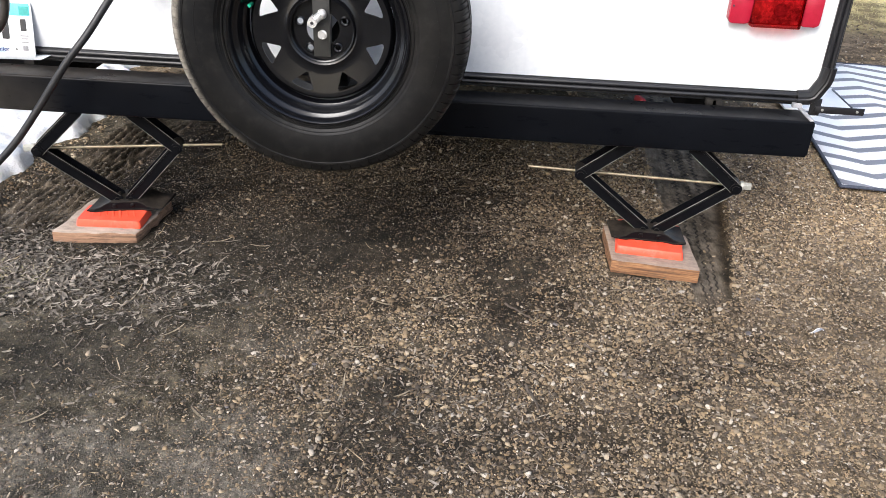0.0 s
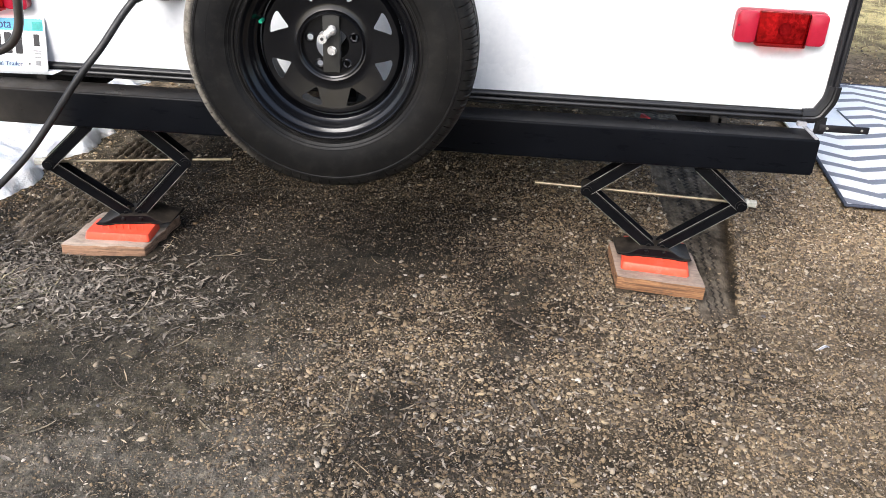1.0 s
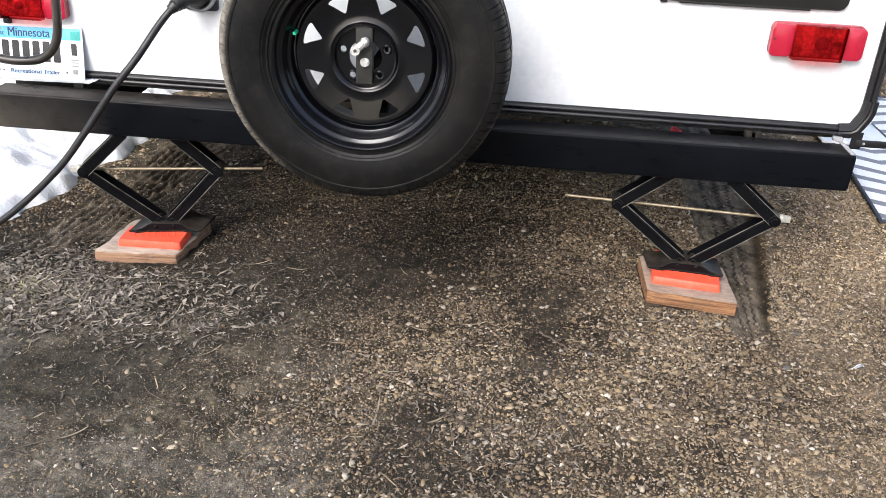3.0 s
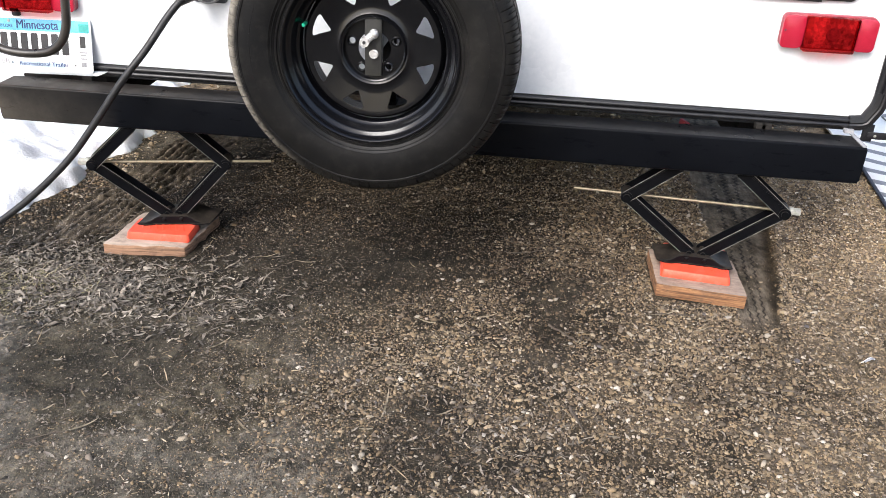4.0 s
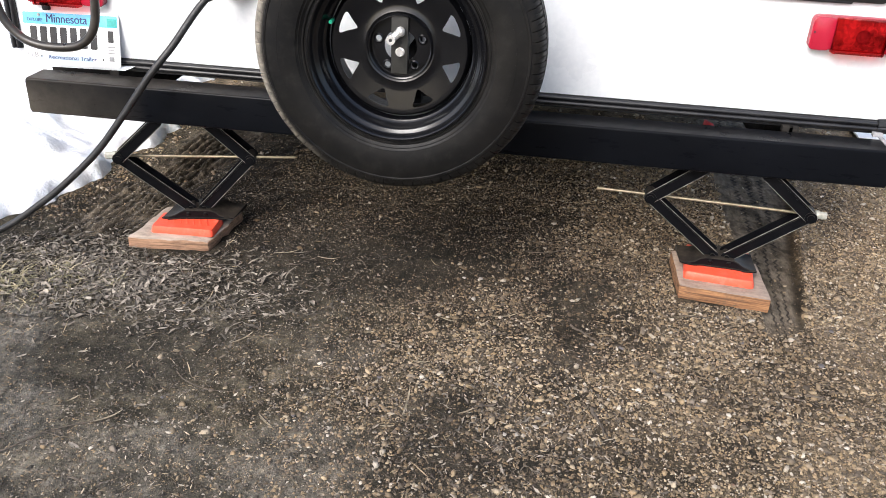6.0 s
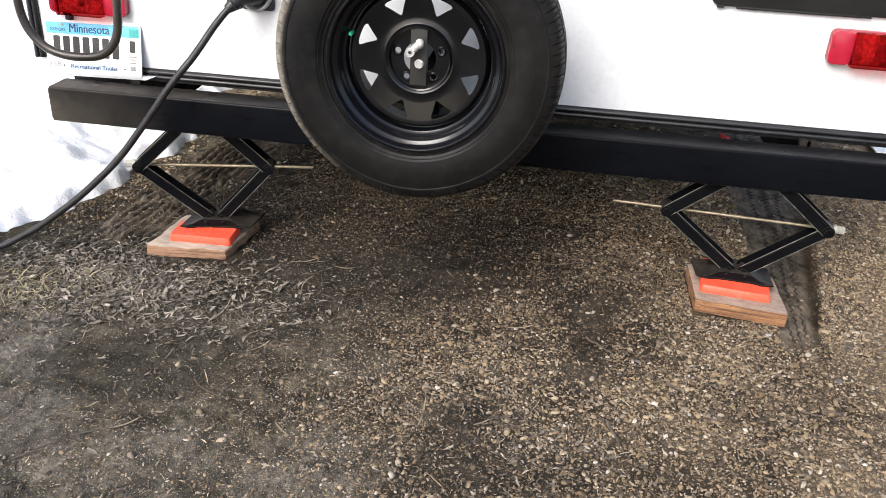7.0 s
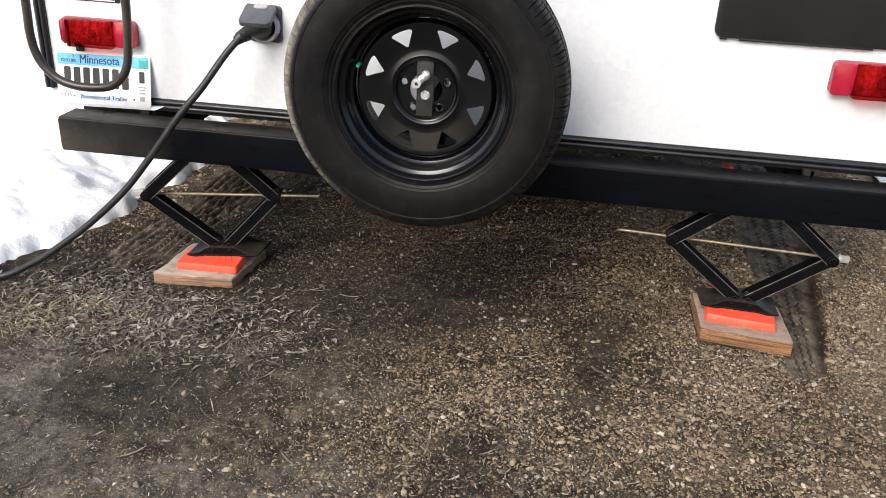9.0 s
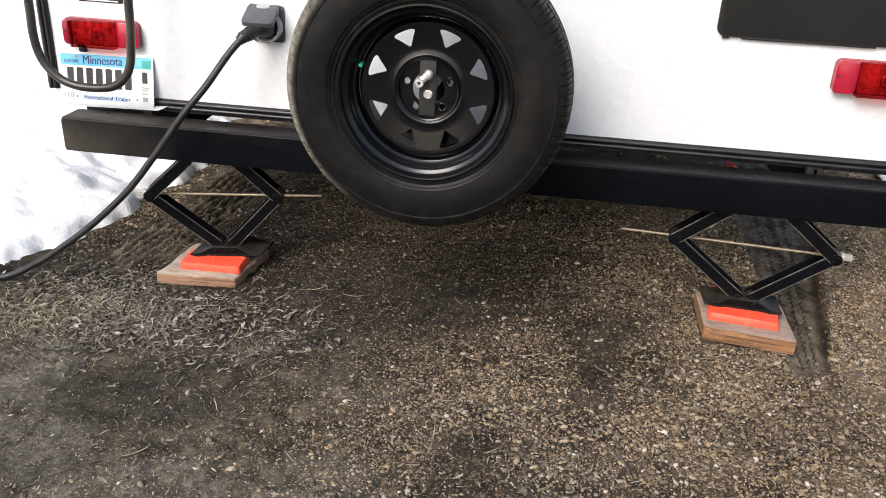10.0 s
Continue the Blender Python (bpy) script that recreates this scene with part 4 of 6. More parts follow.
def plate_bar(name, x, z, w, h, mat, r=0.001, lift=0.0014):
    bm = bmesh.new()
    slab(bm, outline(w, h, min(r, w / 2.2, h / 2.2), 3, x, z), -0.0005, -lift, 0.0, PM)
    return part(name, bm, M[mat], plate)


plate_bar("blue_band", -0.001, 0.055, 0.297, 0.034, "plate_blue", 0.004)
plate_bar("green_corner", 0.131, 0.052, 0.030, 0.024, "plate_teal", 0.001, 0.0018)
plate_bar("word_band", -0.02, -0.058, 0.17, 0.014, "plate_pale", 0.004, 0.0010)
for k in range(7):
    plate_bar("character_bar", -0.118 + 0.0315 * k, 0.002, 0.0215, 0.060, "plate_black", 0.004)
plate_bar("letter_bar", 0.125, 0.012, 0.017, 0.034, "plate_black", 0.002)
for z, w in ((-0.018, 0.024), (-0.026, 0.018), (-0.036, 0.02)):
    plate_bar("print_bar", 0.125, z, w, 0.0035, "plate_grey", 0.0005)
plate_bar("sticker_bar", 0.125, -0.053, 0.015, 0.013, "plate_grey", 0.001)
for x in (-0.098, 0.098):
    plate_bar("dot", x, -0.056, 0.005, 0.005, "plate_black", 0.0025)
for word, size, x, z, w, mat in (("Minnesota", 0.036, -0.012, 0.055, 0.128, "plate_ink"), ("EXPLORE", 0.013, -0.112, 0.050, 0.048, "plate_ink"),
                                 ("Recreational Trailer", 0.017, 0.0, -0.057, 0.152, "plate_ink"), ("FEB", 0.022, -0.125, -0.053, 0.034, "plate_grey")):
    part("word", lettering(word, size, PM @ Matrix.Translation((x, -0.0017, z)), w), M[mat], plate, smooth=0)
bm = bmesh.new()
rod(bm, PM @ Vector((-0.098, 0, 0.065)), PM @ Vector((-0.098, -0.004, 0.065)), 0.005, 0.004, 12)
part("screw", bm, M["nut"], plate)
# white shelf that carries the plate's foot
bm = bmesh.new()
o = [(-1.25, 0.490), (-0.905, 0.498), (-0.93, 0.487), (-1.25, 0.479)]
slab(bm, o, WALL_Y - 0.004, WALL_Y - 0.030)
part("plate_holder", bm, M["gelcoat"], trailer)

# black sticker above the light
bm = bmesh.new()
slab(bm, outline(0.142, 0.05, 0.004, 3, -1.09, 0.822), WALL_Y, WALL_Y - 0.0015)
sticker = part("sticker", bm, M["panel"], trailer, "black dealer sticker with white print")
bm = bmesh.new()
slab(bm, outline(0.10, 0.0035, 0.001, 2, -1.085, 0.802), WALL_Y - 0.001, WALL_Y - 0.0022)
part("print_bar", bm, M["plate_white"], sticker)

# charcoal hatch at the right
bm = bmesh.new()
slab(bm, outline(0.508, 0.44, 0.024, 7, 0.944, 1.050), WALL_Y, WALL_Y - 0.011, 0.003)
hatch = part("hatch", bm, M["panel"], trailer, "charcoal plastic hatch with rounded corners")
for name, x, wide in (("drain_tab", 0.716, 0.018), ("bottom_lip", 0.930, 0.345)):
    bm = bmesh.new()
    box(bm, (x, WALL_Y - 0.006, 0.8285), (wide, 0.010, 0.006), 0.001)
    part(name, bm, M["trim"], hatch)

# ladder: a bent tube standing off the wall
lad = [(-1.236, 0.055, 2.60), (-1.236, 0.010, 2.52), (-1.236, 0.0, 2.40), (-1.234, 0.0, 1.6), (-1.2335, 0.0, 1.0), (-1.234, 0.0, 0.80), (-1.236, 0.0, 0.72), (-1.228, 0.0, 0.665), (-1.205, 0.0, 0.622), (-1.168, 0.0, 0.590), (-1.12, 0.0, 0.575),
       (-1.06, 0.0, 0.573), (-1.005, 0.0, 0.583), (-0.966, 0.0, 0.612), (-0.945, 0.0, 0.655), (-0.937, 0.0, 0.71), (-0.931, 0.0, 0.80), (-0.928, 0.0, 1.0), (-0.928, 0.0, 1.6), (-0.928, 0.0, 2.40), (-0.928, 0.010, 2.52), (-0.928, 0.055, 2.60)]
lad[0], lad[-1] = (-1.236, WALL_Y + 0.01, 2.62), (-0.928, WALL_Y + 0.01, 2.62)
bm = bmesh.new()
sweep(bm, smooth_path(lad, 7), 0.0125, 16)
ladder = part("ladder", bm, M["tube"], trailer, "bent black steel tube ladder rail")
for x in (-1.2345, -0.929):
    bm = bmesh.new()
    rod(bm, (x, 0.0, 1.02), (x, WALL_Y + 0.01, 1.02), 0.008)
    rod(bm, (x, WALL_Y - 0.006, 1.02), (x, WALL_Y + 0.01, 1.02), 0.022)
    part("standoff", bm, M["tube"], ladder)

# power inlet with its lifted lid
bm = bmesh.new()
slab(bm, outline(0.098, 0.104, 0.010, 5, -0.572, 0.772), WALL_Y, WALL_Y - 0.010, 0.003)
inlet = part("power_inlet", bm, M["lid"], trailer, "square black power inlet with lifted lid")
bm = bmesh.new()
lathe(bm, [(0.030, 0.0), (0.044, 0.0), (0.045, -0.006), (0.045, -0.026), (0.042, -0.030), (0.038, -0.030), (0.036, -0.02), (0.030, -0.008)], 40, closed=True, centre=(-0.570, WALL_Y - 0.008, 0.766))
part("collar", bm, M["grey_plastic"], inlet, "grey threaded ring")
bm = bmesh.new()
lm = Matrix.Translation((-0.578, WALL_Y - 0.012, 0.822)) @ pose(0, 0, 0, -62, 0, 0)
slab(bm, outline(0.094, 0.086, 0.014, 6, 0, -0.043), 0.007, -0.007, 0.004, lm)
lid = part("lid", bm, M["lid"], inlet, "slate grey flip lid")
bm = bmesh.new()
slab(bm, outline(0.040, 0.022, 0.010, 6, 0.0, -0.010), -0.0068, -0.0085, 0.0005, lm)
part("badge", bm, M["grey_plastic"], lid)
bm = bmesh.new()
rod(bm, (-0.622, WALL_Y - 0.012, 0.822), (-0.534, WALL_Y - 0.012, 0.822), 0.005, seg=12)
part("hinge", bm, M["lid"], inlet)

# ---- power cord ----
cord = thing("power_cord", (-0.575, 0.06, 0.76), 0, "thick black power cord plugged in and trailing to ground", "power cord")
CO = Vector((-0.575, 0.06, 0.76))


def about(bm, o):
    bmesh.ops.translate(bm, vec=-Vector(o), verts=bm.verts)
    return bm


bm = bmesh.new()
line = [(-0.585, 0.062, 0.762), (-0.606, 0.030, 0.748), (-0.645, 0.0, 0.700), (-0.697, -0.05, 0.617), (-0.757, -0.08, 0.540), (-0.842, -0.10, 0.422), (-0.913, -0.12, 0.328),
        (-0.975, -0.135, 0.262), (-1.053, -0.15, 0.190), (-1.135, -0.165, 0.126), (-1.217, -0.18, 0.070), (-1.33, -0.20, 0.016), (-1.50, -0.26, 0.012), (-1.75, -0.40, 0.012), (-2.1, -0.7, 0.012)]
sweep(bm, smooth_path(line, 9), 0.0100, 14)
part("cable", about(bm, CO), M["cord"], cord)
bm = bmesh.new()
sweep(bm, smooth_path([(-0.568, 0.122, 0.767), (-0.570, 0.095, 0.767), (-0.576, 0.075, 0.765), (-0.590, 0.054, 0.758), (-0.604, 0.033, 0.750), (-0.618, 0.020, 0.736)], 6),
      lambda t: 0.033 if t < 0.25 else (0.031 - 0.012 * min(1, (t - 0.25) / 0.3) if t < 0.7 else 0.0185 - 0.005 * (t - 0.7) / 0.3), 22)
plug = part("plug", about(bm, CO), M["cord"], cord, "moulded black rubber plug")
bm = bmesh.new()
d = (Vector((-0.606, 0.030, 0.748)) - Vector((-0.590, 0.054, 0.758))).normalized()
for k in range(3):
    c = Vector((-0.594, 0.047, 0.755)) + d * (0.012 * k)
    rod(bm, c, c + d * 0.005, 0.0205 - 0.0015 * k, seg=22)
part("strain_rib", about(bm, CO), M["cord"], plug)

# ---- spare wheel ----
HUB = Vector((-0.034, -0.204, 0.705))
spare = thing("spare_tyre", HUB, 0, "spare trailer tyre on a black steel rim, carried by the bumper", "spare tyre")
bm = bmesh.new()
side = [(0.2075, -0.080), (0.214, -0.0875), (0.222, -0.0885), (0.2240, -0.0920), (0.2270, -0.0920), (0.2285, -0.0900), (0.2350, -0.0935), (0.2358, -0.0945), (0.2372, -0.0945), (0.2380, -0.0952), (0.2420, -0.0972),
        (0.2428, -0.0982), (0.2442, -0.0982), (0.2450, -0.0984), (0.256, -0.1005), (0.268, -0.1018), (0.280, -0.1015), (0.292, -0.1000), (0.304, -0.0975), (0.3155, -0.0945), (0.3170, -0.0960), (0.3215, -0.0955), (0.3230, -0.0925),
        (0.3285, -0.0905), (0.3345, -0.0880), (0.3405, -0.0835), (0.3460, -0.0765), (0.3500, -0.0675), (0.3530, -0.0570)]
rib = [(0.3558, -0.046), (0.3475, -0.0445), (0.3475, -0.0375), (0.3572, -0.036), (0.3588, -0.012), (0.3500, -0.0105), (0.3500, -0.0035), (0.3588, -0.002)]
half_prof = side + rib
prof = half_prof + [(r, -y) for r, y in reversed(rib)] + [(0.350, 0.0675), (0.3405, 0.0835), (0.318, 0.095), (0.28, 0.1015), (0.242, 0.097), (0.214, 0.0875), (0.2075, 0.080)] + [(0.2, 0.05), (0.2, -0.05)]
PITCH, SEG = 16, 1344                    # each shoulder block takes sixteen steps round the tyre
rings = lathe(bm, prof, SEG, closed=True)
for r, ring in enumerate(rings):
    y = prof[r][1]
    rad = prof[r][0]
    if rad > 0.3235:
        for k, v in enumerate(ring):
            ph = (k + (5 if y > 0 else 0)) % PITCH
            deep = 0.0
            if abs(y) > 0.045 and ph == 0:
                deep = 0.0055 if rad > 0.334 else 0.0022
            elif 0.045 < abs(y) < 0.08 and ph == 8:
                deep = 0.0028
            elif abs(y) < 0.045 and (ph + (5 if abs(y) < 0.02 else 0)) % PITCH in (6, 7):
                deep = 0.0060
            v.co.x *= 1 - deep / rad
            v.co.z *= 1 - deep / rad
tyre = part("tyre", bm, M["rubber"], spare, "dusty black rubber trailer tyre", 28)
# raised maker's lettering on the sidewall, as plain bars
for a0, count, wide in ((200, 9, 3.6), (20, 9, 3.6), (262, 14, 1.7), (82, 12, 1.7)):
    for k in range(count):
        a = radians(a0 - k * wide * 1.35)
        if k % 5 == 4 and wide < 2:
            continue
        bm = bmesh.new()
        hgt = 0.020 if wide > 3 else 0.009
        box(bm, (0, 0, 0), (radians(wide) * 0.295, 0.0012, hgt), 0.0004, segments=1)
        bmesh.ops.transform(bm, matrix=Matrix.Translation((0.296 * math.cos(a), -0.0982, 0.296 * math.sin(a))) @ pose(0, 0, 0, 0, 90 - math.degrees(a), 0) @ pose(0, 0, 0, -14, 0, 0), verts=bm.verts)
        part("letter_bar", bm, M["rubber"], tyre)

bm = bmesh.new()
barrel = [(0.2065, -0.0835), (0.2155, -0.0870), (0.2185, -0.0905), (0.2170, -0.0945), (0.2125, -0.0950), (0.2085, -0.0915), (0.2055, -0.0800), (0.2030, -0.0765), (0.1960, -0.0738), (0.1925, -0.0700), (0.1890, -0.0500),
          (0.1860, -0.0450), (0.1800, -0.0405), (0.1775, -0.0280), (0.1765, 0.0), (0.1765, 0.060), (0.200, 0.082), (0.2155, 0.0880), (0.2155, 0.091), (0.196, 0.086), (0.172, 0.062), (0.172, 0.005)]
lathe(bm, barrel, 120)
rim = part("rim", bm, M["rim"], spare, "gloss black steel rim", 40)

# dished centre disc with eight rounded triangular windows
bm = bmesh.new()
rads = [0.080, 0.086, 0.094, 0.104, 0.1125, 0.1145, 0.119, 0.126, 0.134, 0.142, 0.148, 0.1515, 0.1535, 0.160, 0.166, 0.1705, 0.1745]
depth = {0.080: -0.026, 0.086: -0.0285, 0.094: -0.0255, 0.104: -0.0245, 0.160: -0.0345, 0.166: -0.0345, 0.1705: -0.0300, 0.1745: -0.0120}


def disc_y(r):
    if r in depth:
        return depth[r]
    return -0.0245 - (r - 0.104) / 0.056 * 0.0100


half_w = {0.1125: 0.0, 0.1145: 1.6, 0.119: 3.2, 0.126: 5.2, 0.134: 7.2, 0.142: 9.3, 0.148: 10.6, 0.1515: 10.0, 0.1535: 7.5}
cols = [-1.0, -0.5, 0.0, 0.5, 1.0]
grid = []
for r in rads:
    row = []
    hw = half_w.get(r, 6.0) if r > 0.112 else 5.0
    hw = 6.5 if r > 0.154 else hw
    for s_ in range(8):
        mid = 24.5 + 45 * s_
        angles = [mid + c * max(hw, 0.4) for c in cols] + [mid + f * 22.5 for f in (0.62, 0.80)] + [mid + 22.5] + [mid + 45 - f * 22.5 for f in (0.80, 0.62)]
        for a in angles:
            a = radians(a)
            row.append(bm.verts.new((r * math.cos(a), disc_y(r), r * math.sin(a))))
    grid.append(row)
per = 10
for i in range(len(rads) - 1):
    open_here = 0.1124 < rads[i] and rads[i + 1] < 0.1536
    for k in range(8 * per):
        if open_here and k % per in (0, 1, 2, 3):
            continue
        k2 = (k + 1) % (8 * per)
        bm.faces.new((grid[i][k], grid[i][k2], grid[i + 1][k2], grid[i + 1][k]))
bmesh.ops.recalc_face_normals(bm, faces=bm.faces)
bmesh.ops.solidify(bm, geom=bm.faces[:], thickness=0.004)
disc = part("wheel_disc", bm, M["rim"], spare, "black pressed disc with eight openings", 38)


def pierced(name, outer, holes, thick, y, parent, material, label=""):
    """A round plate with round holes, in the plane x-z."""
    cu = bpy.data.curves.new(name, "CURVE")
    cu.dimensions, cu.fill_mode, cu.extrude = "2D", "BOTH", thick / 2
    for cx, cz, r, n in ((0, 0, outer, 56), *holes):
        sp = cu.splines.new("POLY")
        sp.points.add(n - 1)
        sp.use_cyclic_u = True
        for k, pnt in enumerate(sp.points):
            a = 2 * math.pi * k / n
            pnt.co = (cx + r * math.cos(a), cz + r * math.sin(a), 0, 1)
    tmp = new(name, cu)
    me = bpy.data.meshes.new_from_object(tmp.evaluated_get(bpy.context.evaluated_depsgraph_get()))
    bpy.data.objects.remove(tmp)
    bm = bmesh.new()
    bm.from_mesh(me)
    bpy.data.meshes.remove(me)
    bmesh.ops.remove_doubles(bm, verts=bm.verts, dist=1e-5)
    bmesh.ops.transform(bm, matrix=Matrix.Translation((0, y, 0)) @ pose(0, 0, 0, 90), verts=bm.verts)
    return part(name, bm, material, parent, label)


lugs = [(0.0572 * math.cos(radians(a)), 0.0572 * math.sin(radians(a)), 0.0075, 18) for a in (20 + 72 * k for k in range(5))]
pierced("hub_plate", 0.0795, [(0, 0, 0.0405, 40), *lugs], 0.005, -0.012, spare, M["rim"], "recessed bolt circle")
bm = bmesh.new()
lathe(bm, [(0.0795, -0.010), (0.0805, -0.0285), (0.0780, -0.0310), (0.0750, -0.0290), (0.0735, -0.014)], 72)
part("hub_ring", bm, M["rim"], spare)
for a in (20 + 72 * k for k in range(5)):
    bm = bmesh.new()
    lathe(bm, [(0.0078, -0.0135), (0.0115, -0.0148), (0.0125, -0.0160), (0.0095, -0.0185), (0.0078, -0.0150)], 24, closed=True, centre=(0.0572 * math.cos(radians(a)), 0, 0.0572 * math.sin(radians(a))))
    part("lug_seat", bm, M["rim"], spare)
bm = bmesh.new()
rod(bm, (0.1735 * math.cos(radians(161.5)), -0.035, 0.1735 * math.sin(radians(161.5))), (0.1735 * math.cos(radians(161.5)), -0.058, 0.1735 * math.sin(radians(161.5))), 0.0048, 0.0042, 14)
part("valve_cap", bm, M["green"], spare, "green valve cap")
bm = bmesh.new()
a161 = radians(161.5)
rod(bm, (0.1760 * math.cos(a161), -0.020, 0.1760 * math.sin(a161)), (0.1735 * math.cos(a161), -0.036, 0.1735 * math.sin(a161)), 0.005, 0.004, 12)
part("valve_stem", bm, M["rubber"], spare)

# ---- carrier that holds the wheel ----
carrier = thing("spare_wheel_carrier", (-0.040, 0.05, 0.474), 0, "dark steel carrier bolted on the bumper, holding the spare", "wheel carrier")
KO = Vector((-0.040, 0.05, 0.474))
bm = bmesh.new()
box(bm, (-0.040, 0.051, 0.479), (0.16, 0.10, 0.010), 0.002)
part("base_plate", about(bm, KO), M["bar"], carrier)
bm = bmesh.new()
box(bm, (-0.040, 0.050, 0.61), (0.05, 0.05, 0.252), 0.004)
part("post", about(bm, KO), M["rim"], carrier)
bm = bmesh.new()
box(bm, (-0.036, -0.082, 0.715), (0.038, 0.214, 0.034), 0.004)
part("arm", about(bm, KO), M["rim"], carrier)
CLAMP = KO - Vector((0.006, -0.015, 0.001))
bm = bmesh.new()
box(bm, (-0.0415, -0.2115, 0.716), (0.041, 0.006, 0.156), 0.0012)
box(bm, (-0.0235, -0.202, 0.716), (0.005, 0.018, 0.150), 0.001)
bar = part("clamp_bar", about(bm, CLAMP), M["bar"], carrier, "dull steel clamp bar")
for z in (0.692, 0.740, 0.7165):
    bm = bmesh.new()
    if z == 0.7165:
        rod(bm, (-0.0395, -0.2145, z), (-0.0395, -0.2155, z), 0.0062, seg=18)
        part("bolt_hole", about(bm, CLAMP), M["plate_black"], bar)
        continue
    rod(bm, (-0.0395, -0.15, z), (-0.0395, -0.2215, z), 0.0055, seg=14)
    rod(bm, (-0.0395, -0.2145, z), (-0.0395, -0.2225, z), 0.0100, seg=6)
    rod(bm, (-0.0395, -0.2140, z), (-0.0395, -0.2160, z), 0.0115, seg=20)
    part("nut", about(bm, CLAMP), M["chrome"], bar, "bright zinc nut")
bm = bmesh.new()
p0, p1 = Vector((-0.0375, -0.226, 0.7445)), Vector((-0.0585, -0.231, 0.7255))
sweep(bm, [p0.lerp(p1, k / 6) for k in range(7)], 0.0098, 14)
ball(bm, p0, 0.0115)
rod(bm, p1 + Vector((0, 0.006, 0)), p1 + Vector((0, -0.012, 0)), 0.0115, seg=18)
lock = part("lock", about(bm, CLAMP), M["chrome"], bar, "chrome wheel lock")
bm = bmesh.new()
rod(bm, p1 + Vector((0, -0.0118, 0)), p1 + Vector((0, -0.0132, 0)), 0.0042, seg=12)
part("keyhole", about(bm, CLAMP), M["plate_black"], lock)


# ---- scissor jacks ----
def channel(bm, p0, p1, width, height, thick, flip):
    """A folded U channel from p0 to p1 in the plane x-z, open on one side."""
    p0, p1 = Vector(p0), Vector(p1)
    d = (p1 - p0).normalized()
    n = Vector((-d.z, 0, d.x)) * flip
    for yy in (-width / 2 + thick / 2, width / 2 - thick / 2):
        sec = [(-height / 2, 0), (height / 2, 0)]
        outl = []
        L = (p1 - p0).length
        for k in range(9):
            a = radians(90 + 180 * k / 8)
            outl.append((math.cos(a) * height / 2, math.sin(a) * height / 2))
        for k in range(9):
            a = radians(-90 + 180 * k / 8)
            outl.append((L + math.cos(a) * height / 2, math.sin(a) * height / 2))
        fr = [bm.verts.new(p0 + d * u + n * w + Vector((0, yy - thick / 2, 0))) for u, w in outl]
        bk = [bm.verts.new(p0 + d * u + n * w + Vector((0, yy + thick / 2, 0))) for u, w in outl]
        bm.faces.new(fr)
        bm.faces.new(bk[::-1])
        for k in range(len(outl)):
            k2 = (k + 1) % len(outl)
            bm.faces.new((fr[k], fr[k2], bk[k2], bk[k]))
    # web along the outer side, with rolled edges
    mid = (p0 + p1) / 2 + n * (height / 2 - thick / 2)
    turn = Matrix((d, Vector((0, 1, 0)), n)).transposed().to_4x4()
    box(bm, mid, ((p1 - p0).length, width - 0.001, thick), 0.0012, turn)
    # pressed rib along the front flange
    for w in (-height * 0.30,):
        c = (p0 + p1) / 2 + n * w + Vector((0, -width / 2 - 0.0006, 0))
        box(bm, c, ((p1 - p0).length * 0.92, 0.0022, 0.0035), 0.0008, turn)


def edges(arm, p0, p1, width, height):
    """Pale rods painting the light caught on a channel's rolled front flange edges."""
    d = (p1 - p0).normalized()
    n = Vector((-d.z, 0, d.x))
    for s_ in (-1, 1):
        bm = bmesh.new()
        o = n * (s_ * (height / 2 - 0.0008)) + Vector((0, -width / 2 - 0.0004, 0))
        rod(bm, p0 + o, p1 + o, 0.0009, seg=8)
        part("rolled_edge_glint", bm, M["jack_glint"], arm)


LOW_H, UP_H = 0.033, 0.035            # height of the arms' front flanges


